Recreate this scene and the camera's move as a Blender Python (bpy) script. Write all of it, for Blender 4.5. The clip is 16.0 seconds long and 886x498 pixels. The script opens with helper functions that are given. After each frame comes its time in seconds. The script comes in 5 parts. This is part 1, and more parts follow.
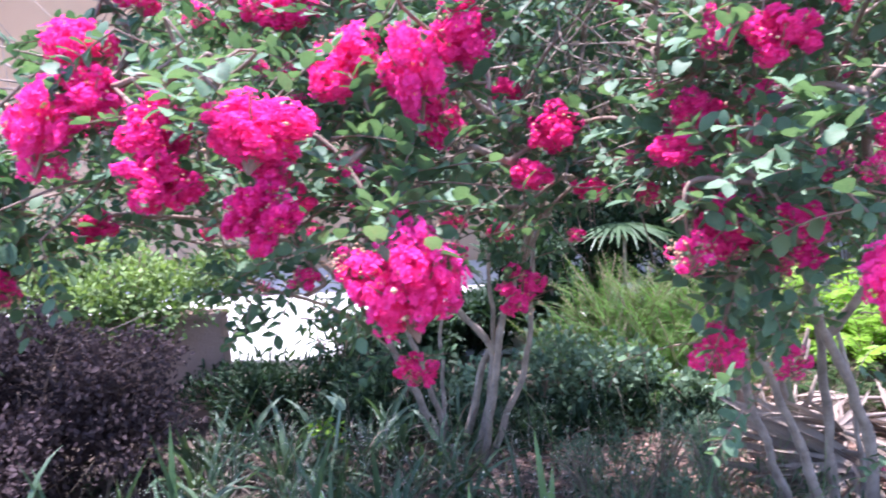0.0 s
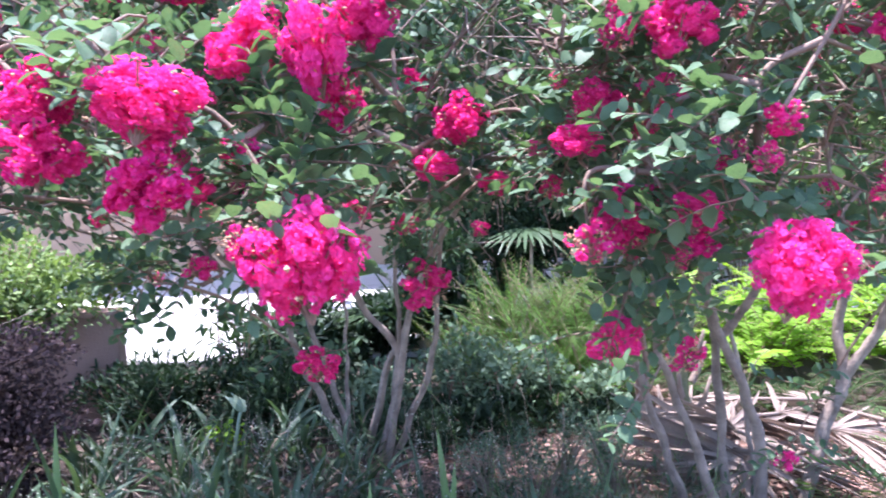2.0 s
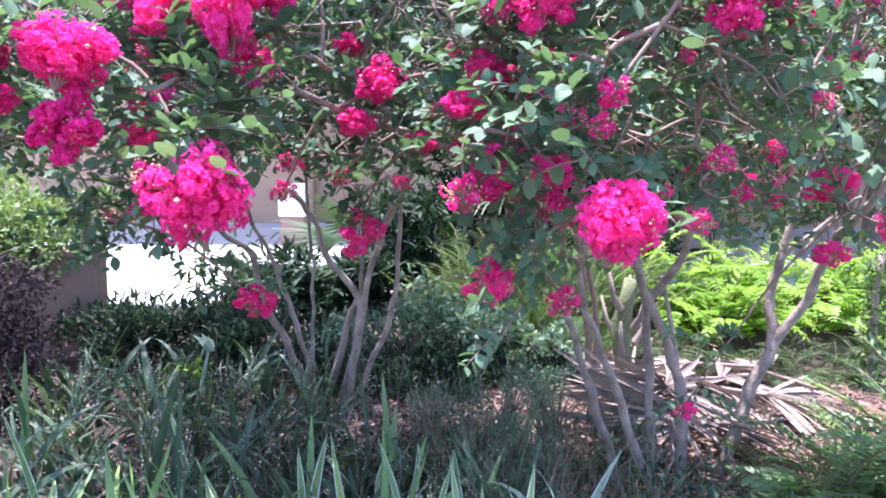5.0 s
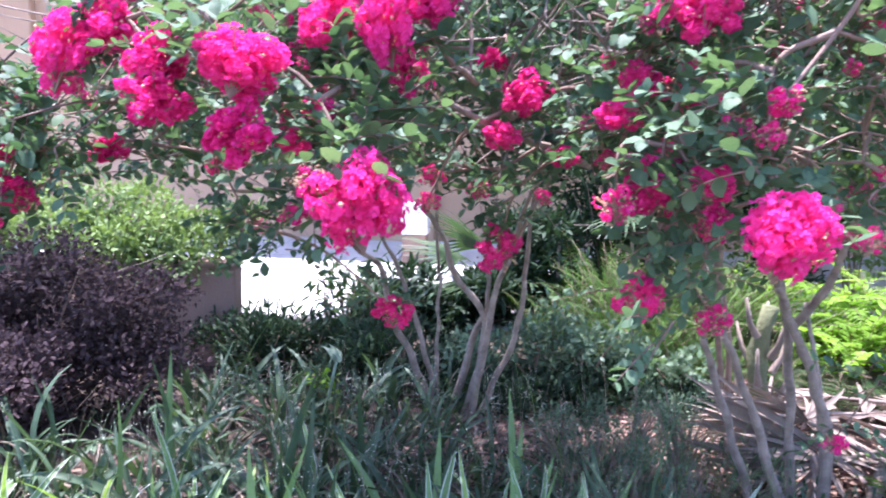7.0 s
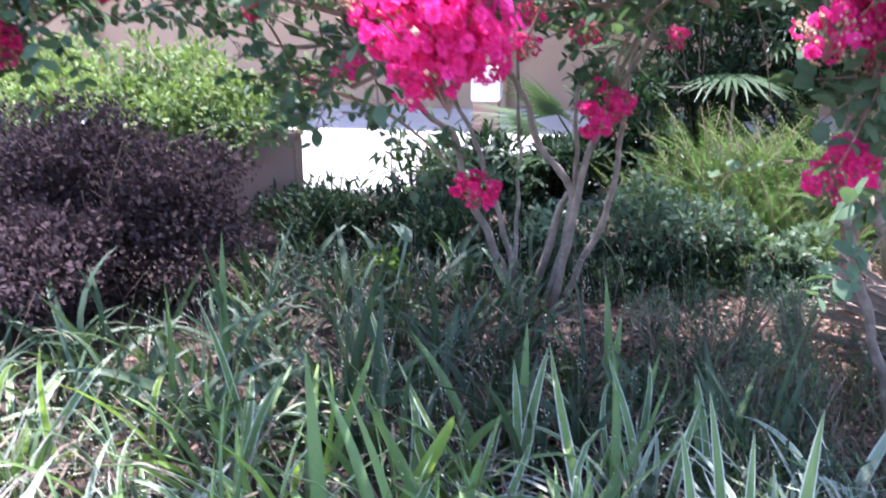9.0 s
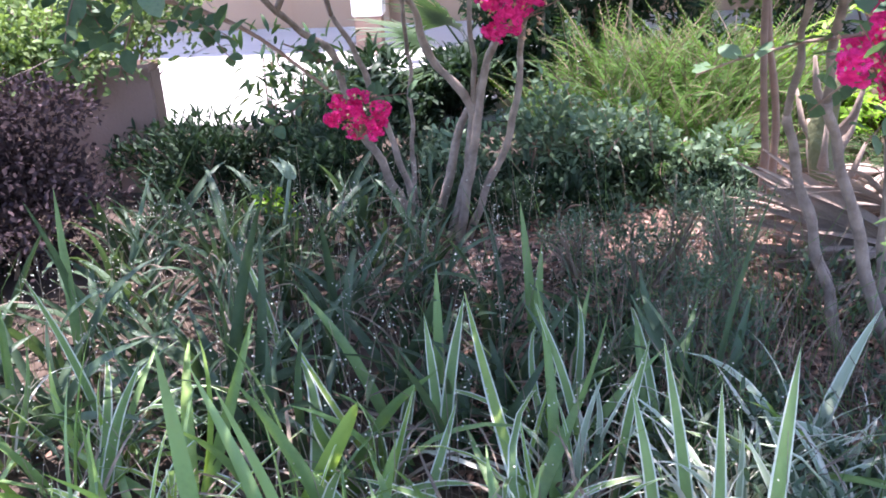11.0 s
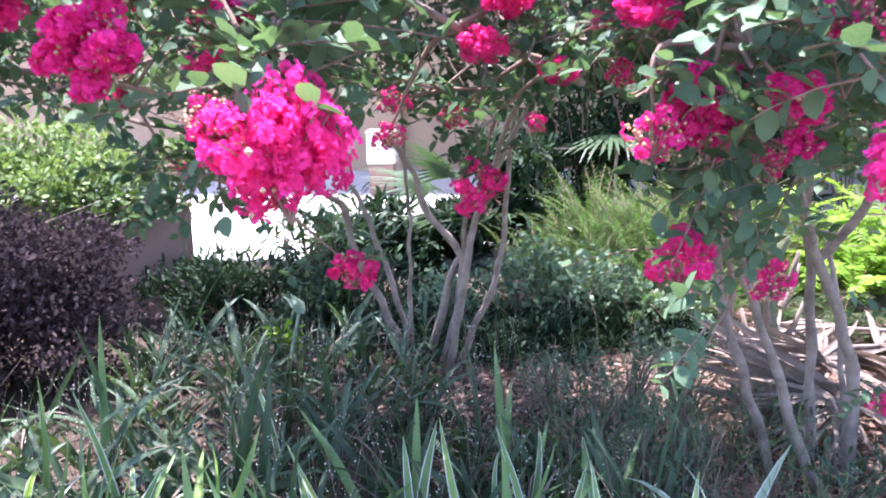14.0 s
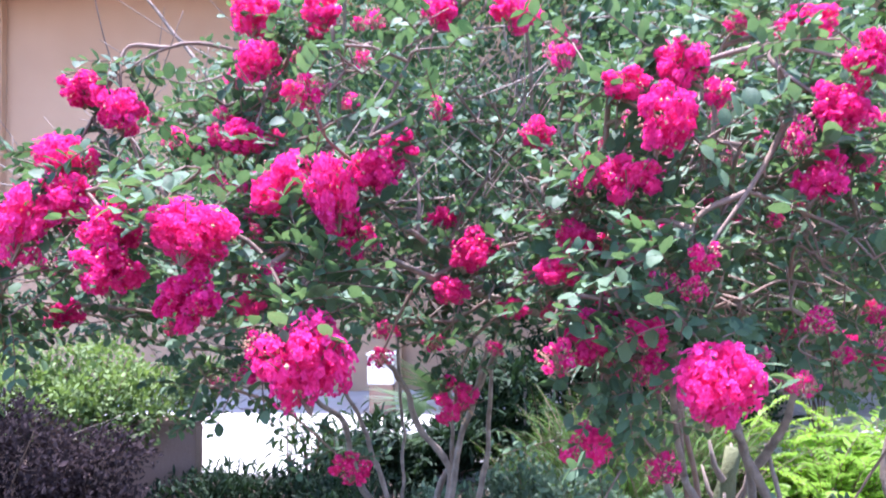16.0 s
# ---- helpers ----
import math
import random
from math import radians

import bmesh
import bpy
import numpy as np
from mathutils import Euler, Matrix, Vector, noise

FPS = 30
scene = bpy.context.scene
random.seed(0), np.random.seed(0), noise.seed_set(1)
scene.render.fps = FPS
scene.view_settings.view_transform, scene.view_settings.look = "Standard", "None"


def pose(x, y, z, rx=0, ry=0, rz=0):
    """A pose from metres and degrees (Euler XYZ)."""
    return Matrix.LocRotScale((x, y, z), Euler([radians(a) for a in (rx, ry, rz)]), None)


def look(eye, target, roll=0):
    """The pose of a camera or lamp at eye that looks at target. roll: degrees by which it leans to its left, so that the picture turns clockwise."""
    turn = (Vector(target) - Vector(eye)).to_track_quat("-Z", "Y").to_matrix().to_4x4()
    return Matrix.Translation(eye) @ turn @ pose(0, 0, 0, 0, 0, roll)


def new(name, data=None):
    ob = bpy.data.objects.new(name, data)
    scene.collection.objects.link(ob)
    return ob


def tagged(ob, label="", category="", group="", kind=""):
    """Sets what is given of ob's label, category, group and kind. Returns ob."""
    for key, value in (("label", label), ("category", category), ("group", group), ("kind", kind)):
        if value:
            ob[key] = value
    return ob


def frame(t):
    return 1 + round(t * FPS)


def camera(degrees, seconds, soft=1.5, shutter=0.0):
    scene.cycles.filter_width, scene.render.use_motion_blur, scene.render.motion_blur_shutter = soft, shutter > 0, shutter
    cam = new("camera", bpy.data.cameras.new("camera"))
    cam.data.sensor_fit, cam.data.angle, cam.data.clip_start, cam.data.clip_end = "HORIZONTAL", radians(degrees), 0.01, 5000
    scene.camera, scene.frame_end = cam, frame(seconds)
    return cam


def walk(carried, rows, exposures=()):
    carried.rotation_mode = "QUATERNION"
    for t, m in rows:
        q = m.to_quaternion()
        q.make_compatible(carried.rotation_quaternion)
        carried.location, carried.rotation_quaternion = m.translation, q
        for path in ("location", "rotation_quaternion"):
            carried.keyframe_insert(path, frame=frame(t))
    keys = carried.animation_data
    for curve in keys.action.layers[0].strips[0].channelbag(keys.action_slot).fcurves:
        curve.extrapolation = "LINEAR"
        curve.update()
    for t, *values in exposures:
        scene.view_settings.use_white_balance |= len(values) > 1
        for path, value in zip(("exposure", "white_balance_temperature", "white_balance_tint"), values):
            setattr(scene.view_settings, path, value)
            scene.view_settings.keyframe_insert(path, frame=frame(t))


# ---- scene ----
cam = camera(55.4, 16.0, soft=1.85, shutter=0.3)
PATH = [
    (0, (0.258, 0.034, 1.552), (0.144, 2.014, 1.292), -3.5),
    (0.5, (0.205, 0.014, 1.539), (-0.062, 1.975, 1.256), -3.8),
    (1, (0.204, 0.044, 1.518), (-0.093, 1.995, 1.193), -2.3),
    (1.5, (0.238, 0.069, 1.523), (0.108, 2.041, 1.211), -2.6),
    (2, (0.274, 0.057, 1.509), (0.372, 2.039, 1.257), -1.7),
    (2.5, (0.307, 0.057, 1.496), (0.528, 2.027, 1.228), -1.2),
    (3, (0.385, -0.027, 1.511), (0.67, 1.93, 1.215), -0.7),
    (3.5, (0.452, -0.11, 1.501), (0.614, 1.85, 1.136), -2.1),
    (3.7, (0.464, -0.16, 1.496), (0.57, 1.806, 1.142), -1.0),
    (5.8, (0.489, -0.167, 1.504), (0.579, 1.806, 1.188), 1.3),
    (6, (0.486, -0.171, 1.498), (0.57, 1.806, 1.208), 1.2),
    (6.5, (0.48, -0.177, 1.499), (0.465, 1.807, 1.251), 1.4),
    (7, (0.417, -0.164, 1.476), (0.23, 1.806, 1.188), 1.3),
    (7.5, (0.351, -0.082, 1.467), (0.084, 1.876, 1.158), 0.4),
    (8, (0.26, 0.018, 1.452), (-0.057, 1.965, 1.124), -2.0),
    (8.5, (0.226, 0.106, 1.42), (-0.143, 2.03, 1.017), -0.6),
    (9, (0.305, 0.296, 1.388), (-0.025, 2.179, 0.8), 0.0),
    (9.5, (0.338, 0.439, 1.301), (0.152, 2.298, 0.587), -1.5),
    (9.7, (0.315, 0.512, 1.291), (0.183, 2.364, 0.548), -1.9),
    (11.8, (0.26, 0.737, 1.299), (0.172, 2.582, 0.531), -2.6),
    (12, (0.258, 0.715, 1.307), (0.172, 2.575, 0.575), -1.9),
    (12.5, (0.276, 0.658, 1.336), (0.218, 2.542, 0.669), -0.7),
    (13, (0.369, 0.563, 1.394), (0.299, 2.457, 0.757), -0.4),
    (13.5, (0.411, 0.413, 1.419), (0.257, 2.326, 0.856), -0.6),
    (14, (0.376, 0.311, 1.45), (0.26, 2.253, 0.987), -0.6),
    (14.5, (0.317, 0.124, 1.484), (0.343, 2.087, 1.103), -2.0),
    (15, (0.349, 0.061, 1.497), (0.34, 2.034, 1.172), -2.0),
    (15.5, (0.463, -0.116, 1.519), (0.35, 1.876, 1.373), -1.5),
    (16, (0.468, -0.216, 1.502), (0.347, 1.78, 1.559), -0.2),
]
EXPOSURES = [(0.0, 2.2, 5700, 28), (3.7, 2.22, 5700, 28), (7.0, 2.24, 5700, 29), (9.0, 2.15, 5800, 28), (9.7, 2.2, 5950, 28), (12.0, 2.42, 6150, 30), (13.2, 2.45, 6100, 29), (15.0, 2.45, 5700, 28), (15.5, 2.4, 5700, 27), (16.0, 2.1, 5600, 29)]
walk(cam, [(t, look(eye, target, roll)) for t, eye, target, roll in PATH], EXPOSURES)


# ---- world and light ----
world = bpy.data.worlds.new("sky")
scene.world = world
world.use_nodes = True
wn = world.node_tree.nodes
sky = wn.new("ShaderNodeTexSky")
sky.sky_type, sky.sun_disc = "NISHITA", False
SUN_FROM = Vector((-0.10, 0.13, 1.0)).normalized()
sky.sun_elevation = math.asin(SUN_FROM.z)
sky.sun_rotation = math.atan2(SUN_FROM.x, SUN_FROM.y)
world.node_tree.links.new(sky.outputs[0], wn["Background"].inputs[0])
wn["Background"].inputs[1].default_value = 0.15
sun = new("sun", bpy.data.lights.new("sun", "SUN"))
sun.data.energy, sun.data.angle, sun.data.color = 4.1, radians(0.55), (1.0, 0.965, 0.91)
sun.matrix_world = look(SUN_FROM * 20, (0, 0, 0))


# ---- materials ----
def node_mat(name, dark, light, rough=0.6, scale=6.0, fine=60.0, bump=0.2, thin=0.0, metal=0.0, vary=0.5, spec=0.35, thin_tint=None):
    """A surface with coarse and fine variation and one step of variation from piece to piece; thin: how far light passes through it."""
    m = bpy.data.materials.new(name)
    m.use_nodes = True
    n, l = m.node_tree.nodes, m.node_tree.links
    b = n["Principled BSDF"]
    geo, info, tex = n.new("ShaderNodeNewGeometry"), n.new("ShaderNodeObjectInfo"), n.new("ShaderNodeTexCoord")
    coarse, grain = n.new("ShaderNodeTexNoise"), n.new("ShaderNodeTexNoise")
    coarse.inputs["Scale"].default_value, grain.inputs["Scale"].default_value = scale, fine
    grain.inputs["Detail"].default_value = 6
    l.new(tex.outputs["Object"], coarse.inputs["Vector"])
    l.new(tex.outputs["Object"], grain.inputs["Vector"])
    rnd = n.new("ShaderNodeMath")
    rnd.operation = "ADD"
    l.new(geo.outputs["Random Per Island"], rnd.inputs[0])
    l.new(info.outputs["Random"], rnd.inputs[1])
    half = n.new("ShaderNodeMath")
    half.operation, half.inputs[1].default_value = "MULTIPLY", 0.5 * vary
    l.new(rnd.outputs[0], half.inputs[0])
    mixn = n.new("ShaderNodeMath")
    mixn.operation, mixn.inputs[1].default_value = "MULTIPLY_ADD", 1.0 - vary * 0.6
    l.new(coarse.outputs[0], mixn.inputs[0])
    l.new(half.outputs[0], mixn.inputs[2])
    fin = n.new("ShaderNodeMath")
    fin.operation, fin.inputs[1].default_value = "MULTIPLY_ADD", 0.25
    l.new(grain.outputs[0], fin.inputs[0])
    l.new(mixn.outputs[0], fin.inputs[2])
    ramp = n.new("ShaderNodeValToRGB")
    ramp.color_ramp.elements[0].position, ramp.color_ramp.elements[1].position = 0.3, 0.95
    ramp.color_ramp.elements[0].color, ramp.color_ramp.elements[1].color = (*dark, 1), (*light, 1)
    l.new(fin.outputs[0], ramp.inputs[0])
    l.new(ramp.outputs[0], b.inputs["Base Color"])
    b.inputs["Roughness"].default_value, b.inputs["Metallic"].default_value = rough, metal
    b.inputs["Specular IOR Level"].default_value = spec
    if bump:
        bp = n.new("ShaderNodeBump")
        bp.inputs["Strength"].default_value, bp.inputs["Distance"].default_value = bump, 0.01
        l.new(grain.outputs[0], bp.inputs["Height"])
        l.new(bp.outputs[0], b.inputs["Normal"])
    if thin:
        tr, mx = n.new("ShaderNodeBsdfTranslucent"), n.new("ShaderNodeMixShader")
        if thin_tint:
            tint = n.new("ShaderNodeMix")
            tint.data_type, tint.blend_type, tint.inputs[0].default_value = "RGBA", "MULTIPLY", 1.0
            l.new(ramp.outputs[0], tint.inputs[6])
            tint.inputs[7].default_value = (*thin_tint, 1)
            l.new(tint.outputs[2], tr.inputs[0])
        else:
            l.new(ramp.outputs[0], tr.inputs[0])
        mx.inputs[0].default_value = thin
        l.new(b.outputs[0], mx.inputs[1])
        l.new(tr.outputs[0], mx.inputs[2])
        l.new(mx.outputs[0], n["Material Output"].inputs[0])
    return m


LEAF_TINT = (1.6, 1.7, 0.7)
M_LEAF = node_mat("myrtle_leaf", (0.024, 0.062, 0.038), (0.138, 0.22, 0.122), 0.55, 14, 120, 0.1, 0.30, spec=0.24, vary=0.85, thin_tint=(1.3, 1.42, 0.75))
M_PETAL = node_mat("magenta_petal", (0.66, 0.008, 0.16), (0.97, 0.078, 0.375), 0.65, 40, 200, 0.1, 0.45, spec=0.15, vary=0.8)
M_STAMEN = node_mat("yellow_stamen", (0.65, 0.38, 0.05), (0.85, 0.60, 0.12), 0.6, 40, 200, 0)
M_BUD = node_mat("seed_bud", (0.28, 0.15, 0.08), (0.62, 0.42, 0.26), 0.6, 40, 200, 0)
M_TWIG = node_mat("reddish_twig", (0.11, 0.065, 0.048), (0.28, 0.19, 0.14), 0.7, 20, 150, 0.3)
M_BARK = node_mat("smooth_grey_tan_bark", (0.085, 0.060, 0.046), (0.43, 0.335, 0.27), 0.78, 16, 70, 0.7, vary=0.2)
M_FLAX = node_mat("flax_leaf", (0.040, 0.088, 0.034), (0.19, 0.30, 0.11), 0.5, 10, 90, 0.15, 0.25, spec=0.45, vary=0.85, thin_tint=LEAF_TINT)
# Yellow-green blades, made brighter to stand in for sun on the middle clumps.
M_FLAX_LIME = node_mat("lime_flax_leaf", (0.09, 0.17, 0.038), (0.29, 0.42, 0.11), 0.5, 10, 90, 0.15, 0.3, spec=0.4, vary=0.8, thin_tint=LEAF_TINT)
M_FLAX_EDGE = node_mat("cream_leaf_margin", (0.42, 0.50, 0.36), (0.70, 0.74, 0.60), 0.5, 10, 90, 0.1, 0.25)
M_FLAX_GREY = node_mat("grey_green_flax_leaf", (0.14, 0.21, 0.13), (0.40, 0.48, 0.33), 0.5, 10, 90, 0.15, 0.25, spec=0.4, vary=0.8)
# The same flax with the shade under the trees put into its colour.
M_SHADE_FLAX = node_mat("shade_dark_flax_leaf", (0.013, 0.032, 0.018), (0.075, 0.122, 0.066), 0.5, 10, 90, 0.15, 0.2, spec=0.4, vary=0.9, thin_tint=LEAF_TINT)
M_STRAW = node_mat("withered_straw", (0.085, 0.064, 0.048), (0.30, 0.24, 0.18), 0.8, 12, 90, 0.2, 0.15, vary=0.8)
M_PURPLE = node_mat("plum_brown_leaf", (0.018, 0.014, 0.015), (0.082, 0.057, 0.060), 0.85, 14, 90, 0.1, 0.15, spec=0.08, vary=0.8)
M_SHRUB = node_mat("fresh_green_leaf", (0.022, 0.052, 0.016), (0.19, 0.27, 0.085), 0.6, 10, 90, 0.1, 0.28, vary=0.95, thin_tint=(1.3, 1.4, 0.8))
M_DARK = node_mat("dark_green_leaf", (0.016, 0.038, 0.020), (0.060, 0.11, 0.045), 0.45, 10, 90, 0.1, 0.25, spec=0.5, thin_tint=LEAF_TINT)
# Leaf green taken down almost to black, so the colour itself carries deep shade.
M_DEEP = node_mat("shade_darkened_leaf", (0.009, 0.020, 0.012), (0.034, 0.062, 0.030), 0.6, 10, 90, 0.1, 0.2, spec=0.2, thin_tint=(1.2, 1.4, 0.8))
# Pale dead blades, lightened further where the front clumps miss the sun.
M_PALE = node_mat("pale_straw_leaf", (0.32, 0.31, 0.23), (0.72, 0.71, 0.58), 0.6, 12, 90, 0.15, 0.25, vary=0.8)
M_SILVER = node_mat("pale_grey_green_leaf", (0.018, 0.042, 0.024), (0.13, 0.20, 0.11), 0.5, 10, 90, 0.1, 0.3, vary=0.85)
M_FERN = node_mat("lime_fern", (0.045, 0.12, 0.008), (0.22, 0.385, 0.03), 0.5, 8, 90, 0.1, 0.45, vary=0.85, thin_tint=(1.35, 1.4, 0.6))
# Fern green darkened to paint in the shade below the lime ferns.
M_BANK_FERN = node_mat("shade_dark_bank_fern", (0.008, 0.022, 0.006), (0.036, 0.07, 0.016), 0.6, 8, 90, 0.1, 0.2, spec=0.15, thin_tint=LEAF_TINT)
M_CYCAD = node_mat("deep_green_frond", (0.028, 0.075, 0.022), (0.14, 0.25, 0.06), 0.4, 8, 90, 0.1, 0.25, spec=0.5, thin_tint=LEAF_TINT)
M_COONTIE = node_mat("coontie_frond", (0.008, 0.028, 0.006), (0.075, 0.155, 0.022), 0.55, 8, 90, 0.1, 0.30, spec=0.15, vary=0.8, thin_tint=LEAF_TINT)
M_DRY = node_mat("dry_grey_brown_palm", (0.085, 0.06, 0.047), (0.33, 0.255, 0.205), 0.8, 10, 120, 0.4, 0.1, vary=0.85)
M_LITTER = node_mat("fallen_leaves", (0.042, 0.018, 0.013), (0.38, 0.235, 0.175), 0.8, 3, 90, 0.2, 0.1, vary=0.95)
M_SOIL = node_mat("mulch_soil", (0.022, 0.016, 0.012), (0.085, 0.06, 0.045), 0.95, 5, 55, 0.9)
M_CONCRETE = node_mat("pale_concrete", (0.40, 0.38, 0.36), (0.56, 0.54, 0.51), 0.85, 1.5, 60, 0.3)
M_STUCCO = node_mat("tan_pink_stucco", (0.43, 0.27, 0.165), (0.53, 0.35, 0.225), 0.9, 1.2, 90, 0.5)
M_PLANTER = node_mat("brown_stucco", (0.20, 0.125, 0.095), (0.31, 0.205, 0.16), 0.9, 2.5, 80, 0.5)
M_WHITE = node_mat("white_paint", (0.70, 0.69, 0.66), (0.82, 0.81, 0.78), 0.5, 2, 60, 0.1)
M_MOSS = node_mat("green_palm_trunk", (0.045, 0.055, 0.026), (0.17, 0.18, 0.09), 0.85, 9, 60, 0.8)


# ---- mesh helpers ----
def mesh_of(name, verts, tris, mats, slots=None, smooth=False):
    """A mesh of triangles from arrays."""
    me = bpy.data.meshes.new(name)
    verts, tris = np.asarray(verts, float), np.asarray(tris, int)
    me.vertices.add(len(verts))
    me.vertices.foreach_set("co", verts.ravel())
    me.loops.add(tris.size)
    me.loops.foreach_set("vertex_index", tris.ravel())
    me.polygons.add(len(tris))
    me.polygons.foreach_set("loop_start", np.arange(0, tris.size, 3))
    if slots is not None:
        me.polygons.foreach_set("material_index", np.asarray(slots, int))
    me.polygons.foreach_set("use_smooth", np.full(len(tris), smooth))
    for m in mats:
        me.materials.append(m)
    me.update(calc_edges=True)
    return me


class Pile:
    """Gathers triangles, with a material slot for each."""

    def __init__(self):
        self.v, self.t, self.s, self.n = [], [], [], 0

    def add(self, verts, tris, slot=0):
        verts, tris = np.asarray(verts, float), np.asarray(tris, int)
        self.v.append(verts)
        self.t.append(tris + self.n)
        self.s.append(np.full(len(tris), slot) if np.isscalar(slot) else np.asarray(slot))
        self.n += len(verts)

    def mesh(self, name, mats, smooth=False):
        return mesh_of(name, np.concatenate(self.v), np.concatenate(self.t), mats, np.concatenate(self.s), smooth)


def place(name, data, parent=None, m=None, label=""):
    """A part that carries the mesh, under its thing."""
    ob = new(name, data)
    ob.parent = parent
    if m is not None:
        ob.matrix_basis = m
    return tagged(ob, label)


def thing(name, label, category, at=(0, 0, 0), group="", kind=""):
    ob = new(name)
    ob.empty_display_size = 0.1
    ob.location = at
    return tagged(ob, label, category, group, kind)


def part(name, bm, material, parent, label=""):
    me = bpy.data.meshes.new(name)
    bm.to_mesh(me)
    bm.free()
    me.materials.append(material)
    return place(name, me, parent, None, label)


def smooth_line(pts, steps=5):
    """A Catmull-Rom line through the points."""
    p = [Vector(q) for q in pts]
    p = [p[0] * 2 - p[1]] + p + [p[-1] * 2 - p[-2]]
    out = []
    for i in range(1, len(p) - 2):
        for k in range(steps):
            u = k / steps
            a, b, c, d = p[i - 1], p[i], p[i + 1], p[i + 2]
            out.append(0.5 * (2 * b + (c - a) * u + (2 * a - 5 * b + 4 * c - d) * u * u + (3 * b - a - 3 * c + d) * u ** 3))
    return out + [p[-2]]


def tube(pile, pts, r0, r1, seg=8, slot=0, rough=0.06, rng=None):
    """A tapered, slightly knobbly stem along the points."""
    n, rings = len(pts), []
    side = Vector((0.31, 0.87, 0.37))
    for i, c in enumerate(pts):
        way = (Vector(pts[min(i + 1, n - 1)]) - Vector(pts[max(i - 1, 0)])).normalized()
        a = way.cross(side).normalized()
        b = way.cross(a)
        r = r0 + (r1 - r0) * (i / max(1, n - 1))
        k = 1 + (rng.uniform(-rough, rough) if rng else 0)
        for j in range(seg):
            w = 2 * math.pi * j / seg
            kk = k * (1 + (rng.uniform(-rough, rough) if rng else 0))
            rings.append(Vector(c) + (a * math.cos(w) + b * math.sin(w)) * r * kk)
    tris = []
    for i in range(n - 1):
        for j in range(seg):
            q = (i * seg + j, i * seg + (j + 1) % seg, (i + 1) * seg + (j + 1) % seg, (i + 1) * seg + j)
            tris += [(q[0], q[1], q[2]), (q[0], q[2], q[3])]
    e = len(rings)
    rings.append(Vector(pts[-1]))
    tris += [((n - 1) * seg + j, (n - 1) * seg + (j + 1) % seg, e) for j in range(seg)]
    pile.add(rings, tris, slot)


def basis(way, up=(0, 0, 1), roll=0.0):
    """Columns x (across), y (along way), z (face) as a 3 x 3 array."""
    y = np.asarray(way, float)
    y = y / (np.linalg.norm(y) + 1e-9)
    x = np.cross(y, up)
    if np.linalg.norm(x) < 1e-4:
        x = np.array((1.0, 0, 0))
    x = x / np.linalg.norm(x)
    z = np.cross(x, y)
    c, s = math.cos(roll), math.sin(roll)
    return np.stack([x * c + z * s, y, z * c - x * s], 1)


def leaf_shape(width, fold=0.18, droop=0.12, waist=0.5):
    """A leaf of length 1 along y: two halves folded on the midrib, rounded, with a pointed end."""
    mid = [(0, 0, 0), (0, 0.34, 0.02), (0, 0.7, -0.3 * droop), (0, 1.0, -droop)]
    w = width / 2
    side = [(0.55 * w, 0.13), (w, waist), (0.62 * w, 0.83)]
    v = list(mid)
    for sgn in (-1, 1):
        v += [(sgn * x, y, fold * x - droop * y * y * 0.8) for x, y in side]
    t = []
    for o, flip in ((4, False), (7, True)):
        f = [(0, o, 1), (1, o, o + 1), (1, o + 1, 2), (2, o + 1, o + 2), (2, o + 2, 3)]
        t += [(c, b, a) if flip else (a, b, c) for a, b, c in f]
    return np.array(v, float), np.array(t, int)


MYRTLE = leaf_shape(0.68, 0.22, 0.14, 0.45)
LANCE = leaf_shape(0.26, 0.2, 0.25, 0.4)
SMALL = leaf_shape(0.5, 0.25, 0.1, 0.45)


def spread(shape, at, ways, sizes, rolls):
    """Many copies of one leaf shape as arrays."""
    v, t = shape
    y = np.asarray(ways, float)
    y = y / (np.linalg.norm(y, axis=1, keepdims=True) + 1e-9)
    x = np.cross(y, (0.0, 0.0, 1.0))
    flat = np.linalg.norm(x, axis=1) < 1e-4
    x[flat] = (1.0, 0.0, 0.0)
    x = x / np.linalg.norm(x, axis=1, keepdims=True)
    z = np.cross(x, y)
    c, s = np.cos(np.asarray(rolls, float))[:, None], np.sin(np.asarray(rolls, float))[:, None]
    axes = np.stack([x * c + z * s, y, z * c - x * s], 1) * np.asarray(sizes, float)[:, None, None]
    vs = (np.einsum("vk,nkj->nvj", v, axes) + np.asarray(at, float)[:, None, :]).reshape(-1, 3)
    ts = (t[None] + (np.arange(len(at)) * len(v))[:, None, None]).reshape(-1, 3)
    return vs, ts


def blob_points(rng, blobs, n, shell=0.5, keep=None):
    """Points in ellipsoids (centre, radii), more of them near the skins, with uneven gaps."""
    vol = np.array([b[1][0] * b[1][1] * b[1][2] for b in blobs])
    out, ways, tries = [], [], 0
    while len(out) < n and tries < 60:
        tries += 1
        for i in rng.choice(len(blobs), size=n, p=vol / vol.sum()):
            d = rng.normal(size=3)
            d /= np.linalg.norm(d)
            r = shell + (1 - shell) * rng.random() ** 0.6
            q = np.array(blobs[i][0]) + d * r * np.array(blobs[i][1])
            if noise.noise(Vector(q * 3.1)) < -0.22 or (keep and not keep(q)):
                continue
            out.append(q)
            ways.append(d)
            if len(out) == n:
                break
    return np.array(out), np.array(ways)


